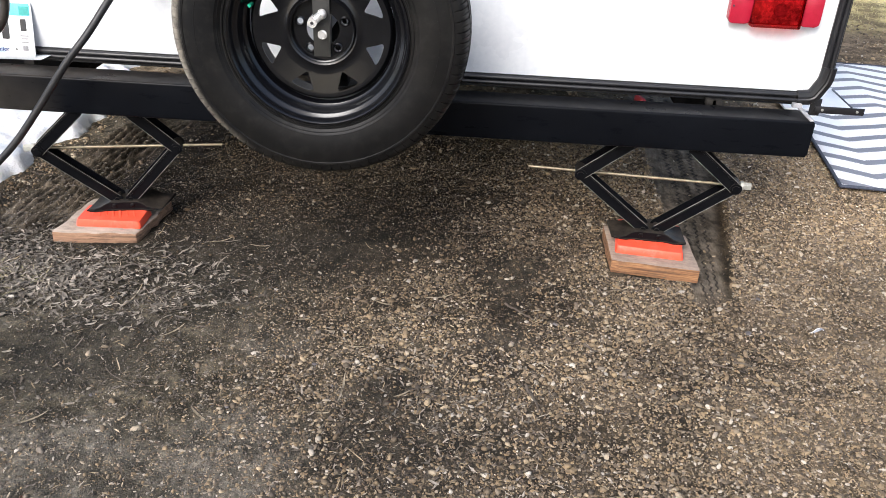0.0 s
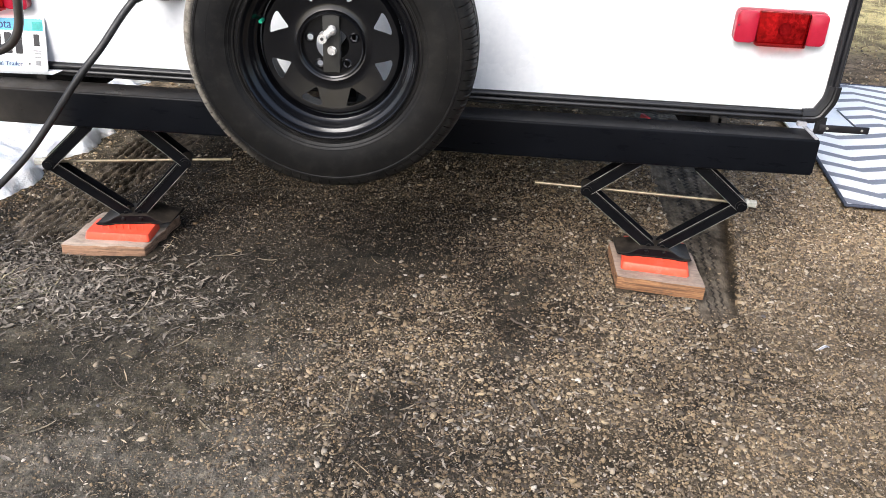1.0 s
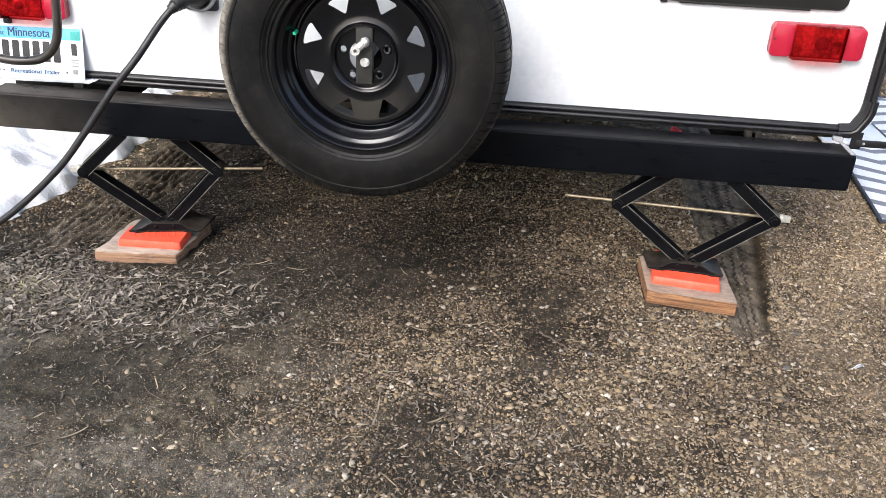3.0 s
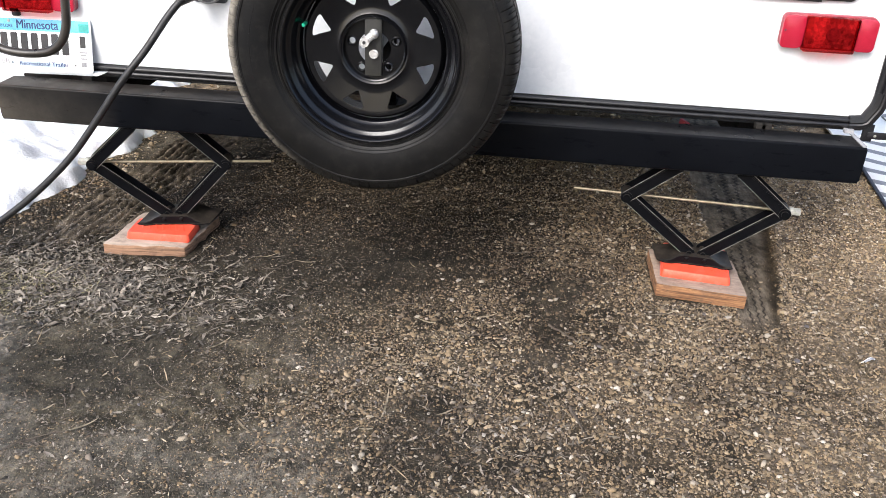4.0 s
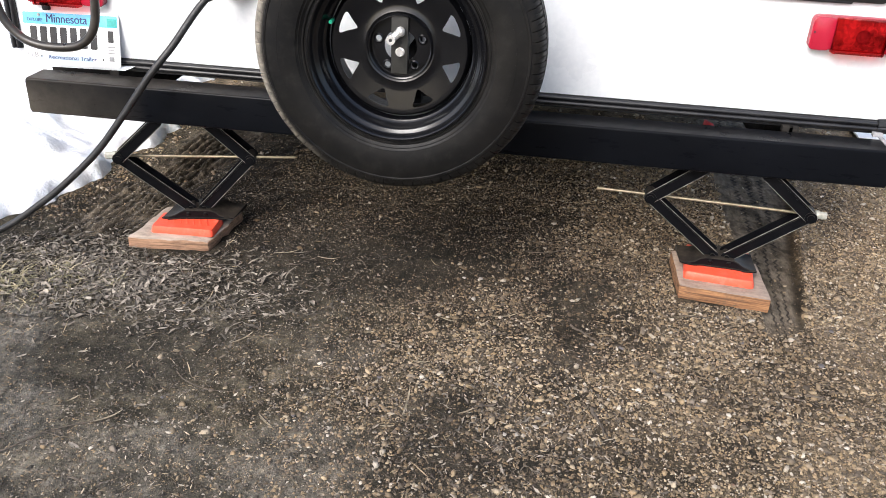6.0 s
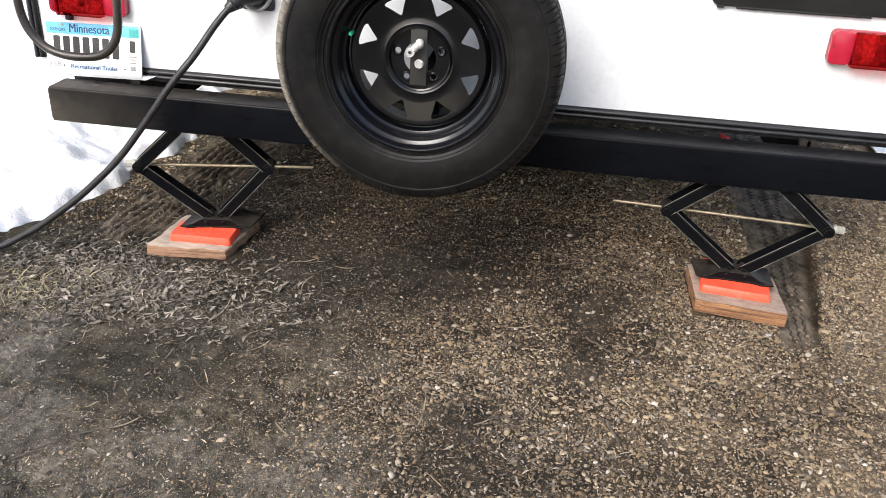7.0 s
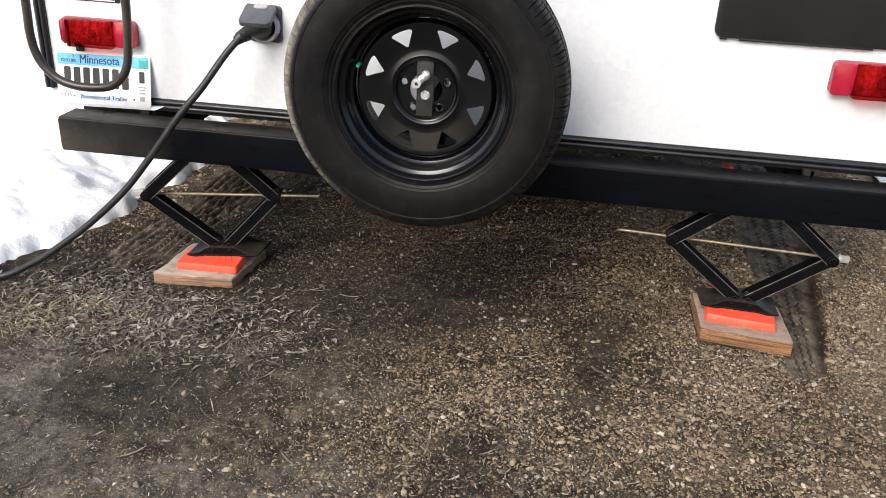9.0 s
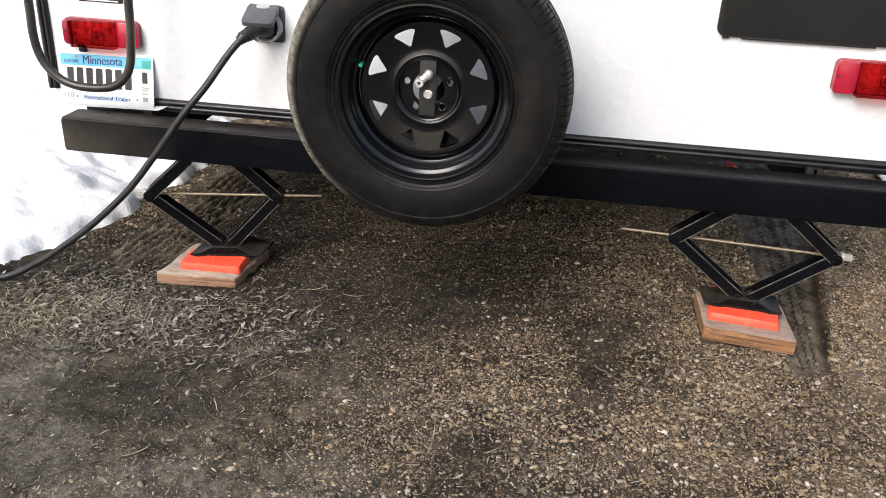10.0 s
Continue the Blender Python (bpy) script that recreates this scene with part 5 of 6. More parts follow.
def scissor_jack(at, turn, half, zp, zb, foot_z, lean, shift, ztop, rod_from, rod_to, label):
    """Two lower and two upper arms on a stamped foot, with a screw rod through the side pivots."""
    jack = thing("scissor_jack", at, turn, label, "jack", "stabilizer jacks")
    lower, upper = 0.046, 0.056
    for s_ in (-1, 1):
        bm = bmesh.new()
        foot_pivot = Vector((shift + s_ * 0.020, 0, zb))
        knee = Vector((s_ * half, 0, zp))
        channel(bm, foot_pivot, knee, lower, LOW_H, 0.0035, -s_ if s_ > 0 else 1)
        arm = part("lower_arm", bm, M["jack"], jack)
        edges(arm, foot_pivot, knee, lower, LOW_H)
        d = Vector((-s_ * (half - 0.020), 0, zp - zb + 0.004)).normalized()
        end = knee + d * ((ztop - zp - 0.002) / d.z)
        bm = bmesh.new()
        channel(bm, knee, end, upper, UP_H, 0.0035, s_ if s_ < 0 else 1)
        arm = part("upper_arm", bm, M["jack"], jack)
        edges(arm, knee, end, upper, UP_H)
        bm = bmesh.new()
        rod(bm, knee + Vector((0, -0.032, 0)), knee + Vector((0, 0.032, 0)), 0.0165, seg=24)
        rod(bm, knee + Vector((0, -0.036, 0)), knee + Vector((0, 0.036, 0)), 0.0105, seg=20)
        part("trunnion", bm, M["jack"], jack, "rounded pivot pin")
        bm = bmesh.new()
        rod(bm, foot_pivot + Vector((0, -0.029, 0)), foot_pivot + Vector((0, 0.029, 0)), 0.0075, seg=16)
        part("rivet", bm, M["jack"], jack)
    bm = bmesh.new()
    rod(bm, (rod_from, 0, zp), (rod_to, 0, zp), 0.0042, seg=14)
    screw = part("screw_rod", bm, M["zinc"], jack, "thin yellow zinc screw rod")
    out = 1 if rod_to > 0 else -1
    bm = bmesh.new()
    rod(bm, (rod_to - out * 0.004, 0, zp), (rod_to + out * 0.018, 0, zp), 0.0115, seg=6)
    rod(bm, (rod_to - out * 0.012, 0, zp), (rod_to - out * 0.004, 0, zp), 0.0135, seg=20)
    part("hex_nut", bm, M["nut"], screw, "pale zinc hex nut")
    bm = bmesh.new()
    box(bm, (0, 0.004, ztop - 0.0015), (0.20, 0.06, 0.003), 0.001)
    part("top_plate", bm, M["jack"], jack)
    # stamped foot: folded sheet, thin at both tips and raised to a flat saddle in the middle
    bm = bmesh.new()
    rows = []
    for u, hgt in ((-1.0, 0.003), (-0.93, 0.0055), (-0.78, 0.008), (-0.62, 0.014), (-0.48, 0.022), (-0.36, 0.027), (0.0, 0.028), (0.36, 0.027), (0.48, 0.022), (0.62, 0.014), (0.78, 0.008), (0.93, 0.0055), (1.0, 0.003)):
        x = shift + u * 0.110
        back = max(hgt, 0.012)
        tip = 0.010 * max(0.0, abs(u) - 0.8) / 0.2
        front = -0.052 + 0.006 * (hgt > 0.02) + tip
        rows.append([bm.verts.new((x + lean * (y + 0.05), y, foot_z + z)) for y, z in ((front - 0.003, 0), (front - 0.003, 0.003), (front, 0.004), (front + 0.001, hgt - 0.002), (front + 0.004, hgt), (0.0, (hgt + back) / 2 - 0.002), (0.046, back), (0.050, back - 0.003), (0.051, 0.0))])
    for a, b in zip(rows, rows[1:]):
        for k in range(9):
            bm.faces.new((a[k], a[(k + 1) % 9], b[(k + 1) % 9], b[k]))
    bm.faces.new(rows[0])
    bm.faces.new(rows[-1][::-1])
    foot = part("foot", bm, M["jack"], jack, "stamped black steel foot", 24)
    for x in (-0.026, 0.026):
        bm = bmesh.new()
        ball(bm, (shift + x, -0.046, foot_z + 0.016), 0.007, (1, 0.45, 1), 14)
        part("dimple", bm, M["jack"], foot)
    return jack


scissor_jack((0.8875, 0.055, 0.0), -5.2, 0.2215, 0.250, 0.091, 0.0650, -0.12, 0.003, BUMP_Z0 - 0.0078, -0.376, 0.250, "black steel scissor jack on an orange pad and fresh timber")
scissor_jack((-0.740, 0.055, 0.0), 11.8, 0.196, 0.248, 0.084, 0.0577, 0.32, 0.024, BUMP_Z0 - 0.0018, 0.328, -0.222, "black steel scissor jack on an orange pad and grey timber")


# ---- blocks and pads under the jacks ----
def timber(at, turn, sx, sy, h, mat, label, seed, skew=0.0, wear=1.0):
    bm = bmesh.new()
    box(bm, (0, 0, h / 2), (sx, sy, h), 0.0035, segments=2)
    bmesh.ops.subdivide_edges(bm, edges=[e for e in bm.edges if e.calc_length() > 0.06], cuts=9, use_grid_fill=True)
    for v in bm.verts:
        q = v.co * 28 + Vector((seed, 0, 0))
        v.co += 0.0022 * wear * Vector((noise.noise(q), noise.noise(q + Vector((9, 0, 0))), 0.6 * noise.noise(q + Vector((0, 9, 0)))))
        corner = min(sx / 2 - abs(v.co.x), 0.03) + min(sy / 2 - abs(v.co.y), 0.03)
        if corner < 0.012:
            v.co.x *= 1 - 0.012 * wear * (0.5 + noise.noise(q))
            v.co.y *= 1 - 0.012 * wear * (0.5 + noise.noise(q))
        if wear > 1.5:
            edge = min(sx / 2 - abs(v.co.x), sy / 2 - abs(v.co.y))
            v.co.z -= 0.5 * wear * 0.004 * max(0.0, 1 - edge / 0.02) * (v.co.z > h / 2) * (0.6 + 1.6 * abs(noise.noise(q * 0.7)))
            if sx / 2 - v.co.x < 0.02:
                v.co.x -= 0.010 * abs(noise.noise(q * 0.8)) + 0.004
    for v in bm.verts:
        v.co.x, v.co.y = v.co.x + skew * v.co.y, v.co.y + skew * v.co.x
    ob = new("timber_block", finish("timber_block", bm, mat, 40))
    ob.matrix_basis = pose(*at, 0, 0, turn)
    return tagged(ob, label, "timber block", "blocks under the jacks")


timber((0.893, 0.012, 0.0), -4.4, 0.252, 0.222, 0.042, M["wood_fresh"], "thick sawn timber block, fresh orange-brown edge grain", 3, -0.070)
timber((-0.744, 0.026, -0.003), -0.5, 0.254, 0.240, 0.039, M["wood_grey"], "weathered grey-brown timber block lying on earth", 8, 0.105, 2.4)


def pad(at, turn, sx, sy, h, label):
    bm = bmesh.new()
    o = outline(sx, sy, 0.010, 4)
    t = outline(sx - 0.008, sy - 0.008, 0.008, 4)
    ra = [bm.verts.new((x, y, 0)) for x, y in o]
    rb = [bm.verts.new((x, y, 0.003)) for x, y in o]
    rc = [bm.verts.new((x, y, h - 0.002)) for x, y in t]
    rd = [bm.verts.new((x * 0.985, y * 0.985, h)) for x, y in t]
    for a, b in ((ra, rb), (rb, rc), (rc, rd)):
        for k in range(len(o)):
            bm.faces.new((a[k], a[(k + 1) % len(o)], b[(k + 1) % len(o)], b[k]))
    bm.faces.new(ra[::-1])
    bm.faces.new(rd)
    ob = thing("levelling_pad", at, turn, label, "levelling pad", "orange pads under the jacks")
    part("block", bm, M["orange"], ob)
    for k in range(7):
        bm = bmesh.new()
        x = -sx / 2 + 0.035 + k * (sx - 0.07) / 6
        box(bm, (x, 0, h + 0.0005), (0.005, (sy - 0.06) * 0.95, 0.0018), 0.0008, pose(0, 0, 0, 0, 0, 24), 1)
        part("rib", bm, M["orange"], ob)
    return ob


pad((0.894, 0.045, 0.0425), -8.0, 0.198, 0.192, 0.022, "bright orange plastic levelling pad on fresh timber")
pad((-0.731, -0.008, 0.0352), 2.0, 0.196, 0.106, 0.022, "bright orange plastic levelling pad on grey timber")

# ---- striped rug ----
rug = thing("outdoor_rug", (1.690, 0.630, 0.006), -6.7, "white outdoor rug with grey zigzag bands, lying on gravel", "rug")
us, vs = np.linspace(0, 2.6, 66), np.linspace(0, 1.75, 58)
U, V = np.meshgrid(us, vs)
U, V = U.ravel(), V.ravel()
wave = 0.006 * (W1(U * 3, V * 3) - 0.5) + 0.008 * (W2(U, V) - 0.5)
idx = np.arange(len(U)).reshape(len(vs), len(us))
q = np.stack([idx[:-1, :-1], idx[:-1, 1:], idx[1:, 1:], idx[1:, :-1]], -1).reshape(-1, 4)
sheet = new("sheet", grown(np.stack([U, V, 0.010 + wave], 1), q, "sheet", M["rug"]))
sheet.parent = rug
th = sheet.modifiers.new("thickness", "SOLIDIFY")
th.thickness = 0.004
for p, r in (((0, 0), (2.6, 0)), ((0, 0), (0, 1.75)), ((0, 1.75), (2.6, 1.75))):
    bm = bmesh.new()
    pts = []
    for k in range(40):
        x, y = p[0] + (r[0] - p[0]) * k / 39, p[1] + (r[1] - p[1]) * k / 39
        zz = 0.010 + 0.006 * (float(W1(np.array(x * 3), np.array(y * 3))) - 0.5) + 0.008 * (float(W2(np.array(x), np.array(y))) - 0.5)
        pts.append((x, y, zz - 0.001))
    sweep(bm, pts, 0.0065, 8)
    part("binding", bm, M["rug_edge"], rug, "dark navy edge binding")

# white panel lying on the rug beside the trailer
panel = thing("white_panel", (1.90, 1.635, 0.020), -1.5, "flat white plastic panel with a dark edge, lying on the rug", "panel")
bm = bmesh.new()
box(bm, (0, 0, 0.005), (0.32, 0.35, 0.010), 0.003)
part("sheet", bm, M["plate_white"], panel)
for x, y, length in ((0.154, 0.01, 0.27), (0.012, -0.11, 0.10)):
    bm = bmesh.new()
    box(bm, (x, y, 0.0110), (0.008, length, 0.004), 0.001)
    part("dark_strip", bm, M["trim"], panel, "thin black strip")

# small red chock under the trailer
bm = bmesh.new()
slab(bm, [(-0.022, 0.0), (0.022, 0.0), (0.022, 0.03), (0.0, 0.055), (-0.012, 0.055)], 0.03, -0.03, 0.003)
ob = new("wheel_chock", finish("wheel_chock", bm, M["red_thing"]))
ob.matrix_basis = pose(1.083, 1.43, 0.0, 0, 0, 20)
tagged(ob, "small red plastic wheel chock on the gravel", "wheel chock")

# ---- loose gravel, leaves, straw ----
PHI = (1 + 5 ** 0.5) / 2
ICO_V = np.array([(a * s, b * t, 0) for a, b in ((1, PHI),) for s in (-1, 1) for t in (-1, 1)])
ICO_V = np.concatenate([ICO_V, ICO_V[:, [2, 0, 1]], ICO_V[:, [1, 2, 0]]]) / (1 + PHI ** 2) ** 0.5
_d = np.linalg.norm(ICO_V[:, None] - ICO_V[None], axis=-1)
_e = (_d > 0) & (_d < 1.06)
ICO_F = []
for i in range(12):
    for j in range(i + 1, 12):
        for k in range(j + 1, 12):
            if _e[i, j] and _e[j, k] and _e[i, k]:
                n = np.cross(ICO_V[j] - ICO_V[i], ICO_V[k] - ICO_V[i])
                ICO_F.append((i, j, k) if n @ ICO_V[i] > 0 else (i, k, j))
ICO_F = np.array(ICO_F)


def scatter(count, area, weight, seed):
    """Random places in a rectangle (x0, x1, y0, y1), thinned out by weight(x, y), clear of the timber blocks."""
    g = np.random.default_rng(seed)
    x, y = g.uniform(area[0], area[1], count), g.uniform(area[2], area[3], count)
    keep = g.random(count) < weight(x, y)
    keep &= ~((np.abs(x - 0.892) < 0.128) & (np.abs(y - 0.024) < 0.128))
    keep &= ~((np.abs(x + 0.736) < 0.126) & (np.abs(y - 0.018) < 0.122))
    keep &= ~(snow_height(x, y) > 0.0)
    keep &= g.random(count) > 0.9 * track_right(x, y)[1]
    return x[keep], y[keep], g


def turned(g, n, tilt):
    """Random turns: any heading, tipped by up to tilt radians."""
    a, b, c = g.uniform(0, 2 * np.pi, n), g.normal(0, tilt, n), g.normal(0, tilt, n)
    ca, sa, cb, sb, cc, sc = np.cos(a), np.sin(a), np.cos(b), np.sin(b), np.cos(c), np.sin(c)
    o, z = np.ones(n), np.zeros(n)
    rz = np.stack([ca, -sa, z, sa, ca, z, z, z, o], -1).reshape(n, 3, 3)
    rx = np.stack([o, z, z, z, cb, -sb, z, sb, cb], -1).reshape(n, 3, 3)
    ry = np.stack([cc, z, sc, z, o, z, -sc, z, cc], -1).reshape(n, 3, 3)
    return rz @ rx @ ry


OCT_V = np.array([(1, 0, 0), (0, 1, 0), (-1, 0, 0), (0, -1, 0), (0, 0, 1), (0, 0, -1)], float)
OCT_F = np.array([(0, 1, 4), (1, 2, 4), (2, 3, 4), (3, 0, 4), (1, 0, 5), (2, 1, 5), (3, 2, 5), (0, 3, 5)])


def pebbles(name, count, area, weight, seed, median, sigma, lo, hi, material, label, sink=0.25, rough=0.16, flat=False, fine_left=0.0, grit=False):
    base_v, base_f = (OCT_V, OCT_F) if grit else (ICO_V, ICO_F)
    c = len(base_v)
    x, y, g = scatter(count, area, weight, seed)
    n = len(x)
    r = np.clip(median * np.exp(sigma * g.normal(size=n)), lo, hi) * (1 - fine_left * step(0.5, -0.2, x - 0.3 * y))
    size = r[:, None] * np.stack([g.uniform(0.9, 1.75, n), g.uniform(0.65, 1.05, n), g.uniform(0.5, 0.85, n)], 1)
    v = base_v[None] * (1 + rough * g.normal(size=(n, c, 1))) * size[:, None, :]
    v = np.einsum("nij,nkj->nki", turned(g, n, 0.35), v)
    z = ground_height(x, y) + size[:, 2] * (1 - 2 * sink)
    v += np.stack([x, y, z], 1)[:, None, :]
    f = base_f[None] + c * np.arange(n)[:, None, None]
    me = grown(v.reshape(-1, 3), f.reshape(-1, 3), name, material, flat=flat)
    # Wetness and painted shade, taken from the ground below each stone.
    me.attributes.new("damp_shade", "FLOAT", "POINT").data.foreach_set("value", np.repeat(damp_shade_area(x, y), c).astype(np.float32))
    me.attributes.new("lit_pale", "FLOAT", "POINT").data.foreach_set("value", np.repeat(lit_pale_area(x, y), c).astype(np.float32))
    return tagged(new(name, me), label, "gravel", kind="stuff")


pebbles("fine_gravel", 510000, (-1.1, 1.9, -1.2, 1.0), lambda x, y: 0.50 * gravel_area(x, y) * (0.7 + 0.3 * step(0.2, 0.9, x)) + 0.03, 11, 0.0025, 0.36, 0.0012, 0.0058, M["pebble"], "fine tan and brown driveway gravel on damp earth", 0.26, 0.24, True, 0.30, True)
pebbles("coarse_gravel", 76500, (-1.32, 1.8, -1.2, 1.4), lambda x, y: 0.9 * gravel_area(x, y) * (0.25 + 0.75 * W1(x + 5, y + 2)) * (0.07 + 0.93 * np.maximum(step(0.0, 0.6, x - 0.4 * y), step(-1.07, -1.13, x) * step(-0.04, 0.06, y))) * (1 - 0.6 * step(0.95, 1.25, x) * step(-0.15, -0.3, y)) + 0.008, 12, 0.0037, 0.36, 0.0023, 0.0082, M["pebble_coarse"], "rounded ochre, tan and grey pebbles on damp earth", 0.30, 0.15)
pebbles("far_gravel", 14000, (-1.2, 3.2, 0.7, 3.4), lambda x, y: 0.8 * gravel_area(x, y), 13, 0.0055, 0.4, 0.003, 0.013, M["pebble"], "brown driveway gravel under and beside the trailer", grit=True, flat=True)
pebbles("soil_crumbs", 44000, (-1.3, 0.1, -1.2, 0.5), lambda x, y: 0.75 * step(0.1, -0.3, x) * (0.35 + 0.65 * W2(x + 2, y + 7)) * (1 - 0.8 * pale_mud(x, y)), 14, 0.0022, 0.4, 0.0011, 0.0055, M["crumb"], "grey-brown crumbs of damp soil and fine grit", 0.35, 0.25, True, grit=True)


def flakes(name, count, area, weight, seed, length, ratio, curl, material, label, category, lift=0.002, tilt=0.3, jag=0.012):
    """Thin curled strips of leaf or straw: six quads each, bent along their length."""
    x, y, g = scatter(count, area, weight, seed)
    n = len(x)
    L = np.clip(length * np.exp(0.5 * g.normal(size=n)), length * 0.35, length * 2.4)
    t = np.linspace(-1, 1, 5)
    taper = np.array([0.25, 0.85, 1.0, 0.8, 0.15])
    bend = g.normal(0, curl, n)
    side = g.normal(0, curl * 0.35, n)
    roll = g.normal(0, curl, n)
    v = np.zeros((n, 5, 3, 3))
    for j, s_ in enumerate((-1, 0, 1)):
        v[:, :, j, 0] = t[None] * L[:, None] / 2
        v[:, :, j, 1] = s_ * taper[None] * (L * ratio)[:, None] / 2 + side[:, None] * (t ** 2)[None] * L[:, None] * 0.3
        v[:, :, j, 2] = bend[:, None] * (t ** 2)[None] * L[:, None] * 0.3 + abs(s_) * np.abs(roll)[:, None] * taper[None] * (L * ratio)[:, None] * 0.4
    v = v.reshape(n, 15, 3)
    v += g.normal(size=v.shape) * (L * jag)[:, None, None] * np.array([1.0, 0.6, 0.8])
    v = np.einsum("nij,nkj->nki", turned(g, n, tilt), v)
    low = v[:, :, 2].min(1)
    v += np.stack([x, y, ground_height(x, y) - low * 0.7 + lift * g.random(n)], 1)[:, None, :]
    f = []
    for i in range(4):
        for j in range(2):
            a = i * 3 + j
            f.append((a, a + 1, a + 4, a + 3))
    f = np.array(f)[None] + 15 * np.arange(n)[:, None, None]
    return tagged(new(name, grown(v.reshape(-1, 3), f.reshape(-1, 4), name, material)), label, category, kind="stuff")


flakes("dead_leaves", 4000, (-1.45, 0.0, -0.75, 0.05), lambda x, y: np.clip(0.8 * litter_area(x, y), 0, 1), 29, 0.0165, 0.27, 0.38, M["leaf_pale"], "curled pale beige dead leaves matted on mud", "leaf litter", 0.004, 0.16, 0.09)
flakes("leaf_litter", 28000, (-1.45, 0.0, -0.75, 0.05), lambda x, y: np.clip(0.9 * litter_area(x, y), 0, 1), 21, 0.0125, 0.30, 0.4, M["leaf"], "grey-brown dead leaf scraps matted on mud", "leaf litter", 0.005, 0.22, 0.07)
flakes("dead_stalks", 9000, (-1.45, -0.1, -0.75, 0.05), lambda x, y: np.clip(0.9 * litter_area(x, y), 0, 1), 27, 0.026, 0.06, 0.3, M["leaf"], "matted grey-beige dead stalks on mud", "leaf litter", 0.008, 0.15, 0.02)
flakes("wood_chips", 30000, (-1.2, 1.7, -1.2, 0.9), lambda x, y: (0.16 + 0.35 * W1(x + 1, y) * step(-0.1, -0.6, y)) * (0.28 + 0.72 * step(-0.3, 0.2, x) + 0.5 * step(-0.5, -0.7, y) * step(0.0, -0.3, x)), 22, 0.0085, 0.18, 0.25, M["straw"], "pale wood chips and straw scraps on gravel", "straw", 0.009)
flakes("litter_scraps", 3600, (-1.15, 0.15, -1.2, -0.45), lambda x, y: (0.15 + 0.75 * W2(x + 5, y + 5)) * (1 - 0.85 * print_area(x, y)), 28, 0.0065, 0.24, 0.35, M["leaf"], "small grey-beige leaf and straw scraps on mud", "leaf litter", 0.005, 0.25, 0.05)
flakes("bark_chips", 12000, (-1.2, 1.7, -1.2, 0.9), lambda x, y: 0.25 + 0.6 * W2(x + 9, y), 26, 0.010, 0.2, 0.25, M["twig"], "dark brown bark slivers on gravel", "bark", 0.008)
flakes("straw", 1300, (-1.2, 1.7, -1.2, 0.9), lambda x, y: 0.25 + 0.6 * W2(x, y + 3), 23, 0.022, 0.05, 0.15, M["straw"], "thin dry straw stalks on the ground", "straw", 0.008, 0.12)
flakes("grey_chips", 6500, (-0.35, 1.0, -1.2, -0.35), lambda x, y: np.clip(np.exp(-((x - 0.33) / 0.22) ** 2 - ((y + 0.78) / 0.28) ** 2) * (0.3 + W2(x, y)), 0, 1), 25, 0.0105, 0.2, 0.35, M["leaf"], "pale grey leaf and bark scraps on gravel", "leaf litter", 0.006, 0.3, 0.04)


def blades(name, count, area, weight, seed, tall, label, material, flat=0.8):
    x, y, g = scatter(count, area, weight, seed)
    n = len(x)
    h = tall * g.uniform(0.4, 1.3, n)
    lean = g.normal(0, flat, (n, 2)) * h[:, None]
    w = 0.0012 + 0.001 * g.random(n)
    a = g.uniform(0, np.pi, n)
    v = np.zeros((n, 6, 3))
    for i, (t, k) in enumerate(((0, 1.0), (0.55, 0.8), (1.0, 0.15))):
        for j, s_ in enumerate((-1, 1)):
            v[:, 2 * i + j, 0] = x + lean[:, 0] * t * t + s_ * w * k * np.cos(a)
            v[:, 2 * i + j, 1] = y + lean[:, 1] * t * t + s_ * w * k * np.sin(a)
            v[:, 2 * i + j, 2] = ground_height(x, y) - 0.002 + h * t * (1 - 0.35 * t)
    f = np.array([(0, 1, 3, 2), (2, 3, 5, 4)])[None] + 6 * np.arange(n)[:, None, None]
    return tagged(new(name, grown(v.reshape(-1, 3), f.reshape(-1, 4), name, material)), label, "grass", kind="stuff")


blades("dry_grass", 9000, (-1.5, -0.6, -0.75, 0.1), lambda x, y: np.clip(np.exp(-((x + 1.10) / 0.14) ** 2 - ((y + 0.37) / 0.10) ** 2) + 0.6 * np.exp(-((x + 0.95) / 0.12) ** 2 - ((y + 0.30) / 0.05) ** 2), 0, 1), 31, 0.020, "flattened straw-coloured old grass tuft", M["grass_old"], 1.4)
blades("far_grass", 26000, (1.3, 6.0, 3.2, 9.0), lambda x, y: 0.9 * step(3.1, 3.7, y), 32, 0.05, "dry yellow grass beyond the driveway, sunshine put into its colour", M["grass"])


# ---- stones and twigs that stand out ----
def stone(x, y, r, mat, label, seed, flat=0.5):
    bm = bmesh.new()
    bmesh.ops.create_icosphere(bm, subdivisions=2, radius=1.0)
    for v in bm.verts:
        q = v.co * 1.1 + Vector((seed * 3.1, 0, 0))
        v.co *= 0.8 + 0.42 * noise.noise(q) + 0.22 * noise.noise(q * 2.6)
        v.co = Vector((v.co.x * r * 1.2, v.co.y * r * 0.95, v.co.z * r * flat))
    low = min(v.co.z for v in bm.verts)
    ob = new("stone", finish("stone", bm, mat, 60))
    ob.matrix_basis = pose(x, y, float(ground_height(np.array(x), np.array(y))) - low * 0.45, 0, 0, seed * 47 % 180)
    tagged(ob, label, "stone", "larger stones in the gravel")


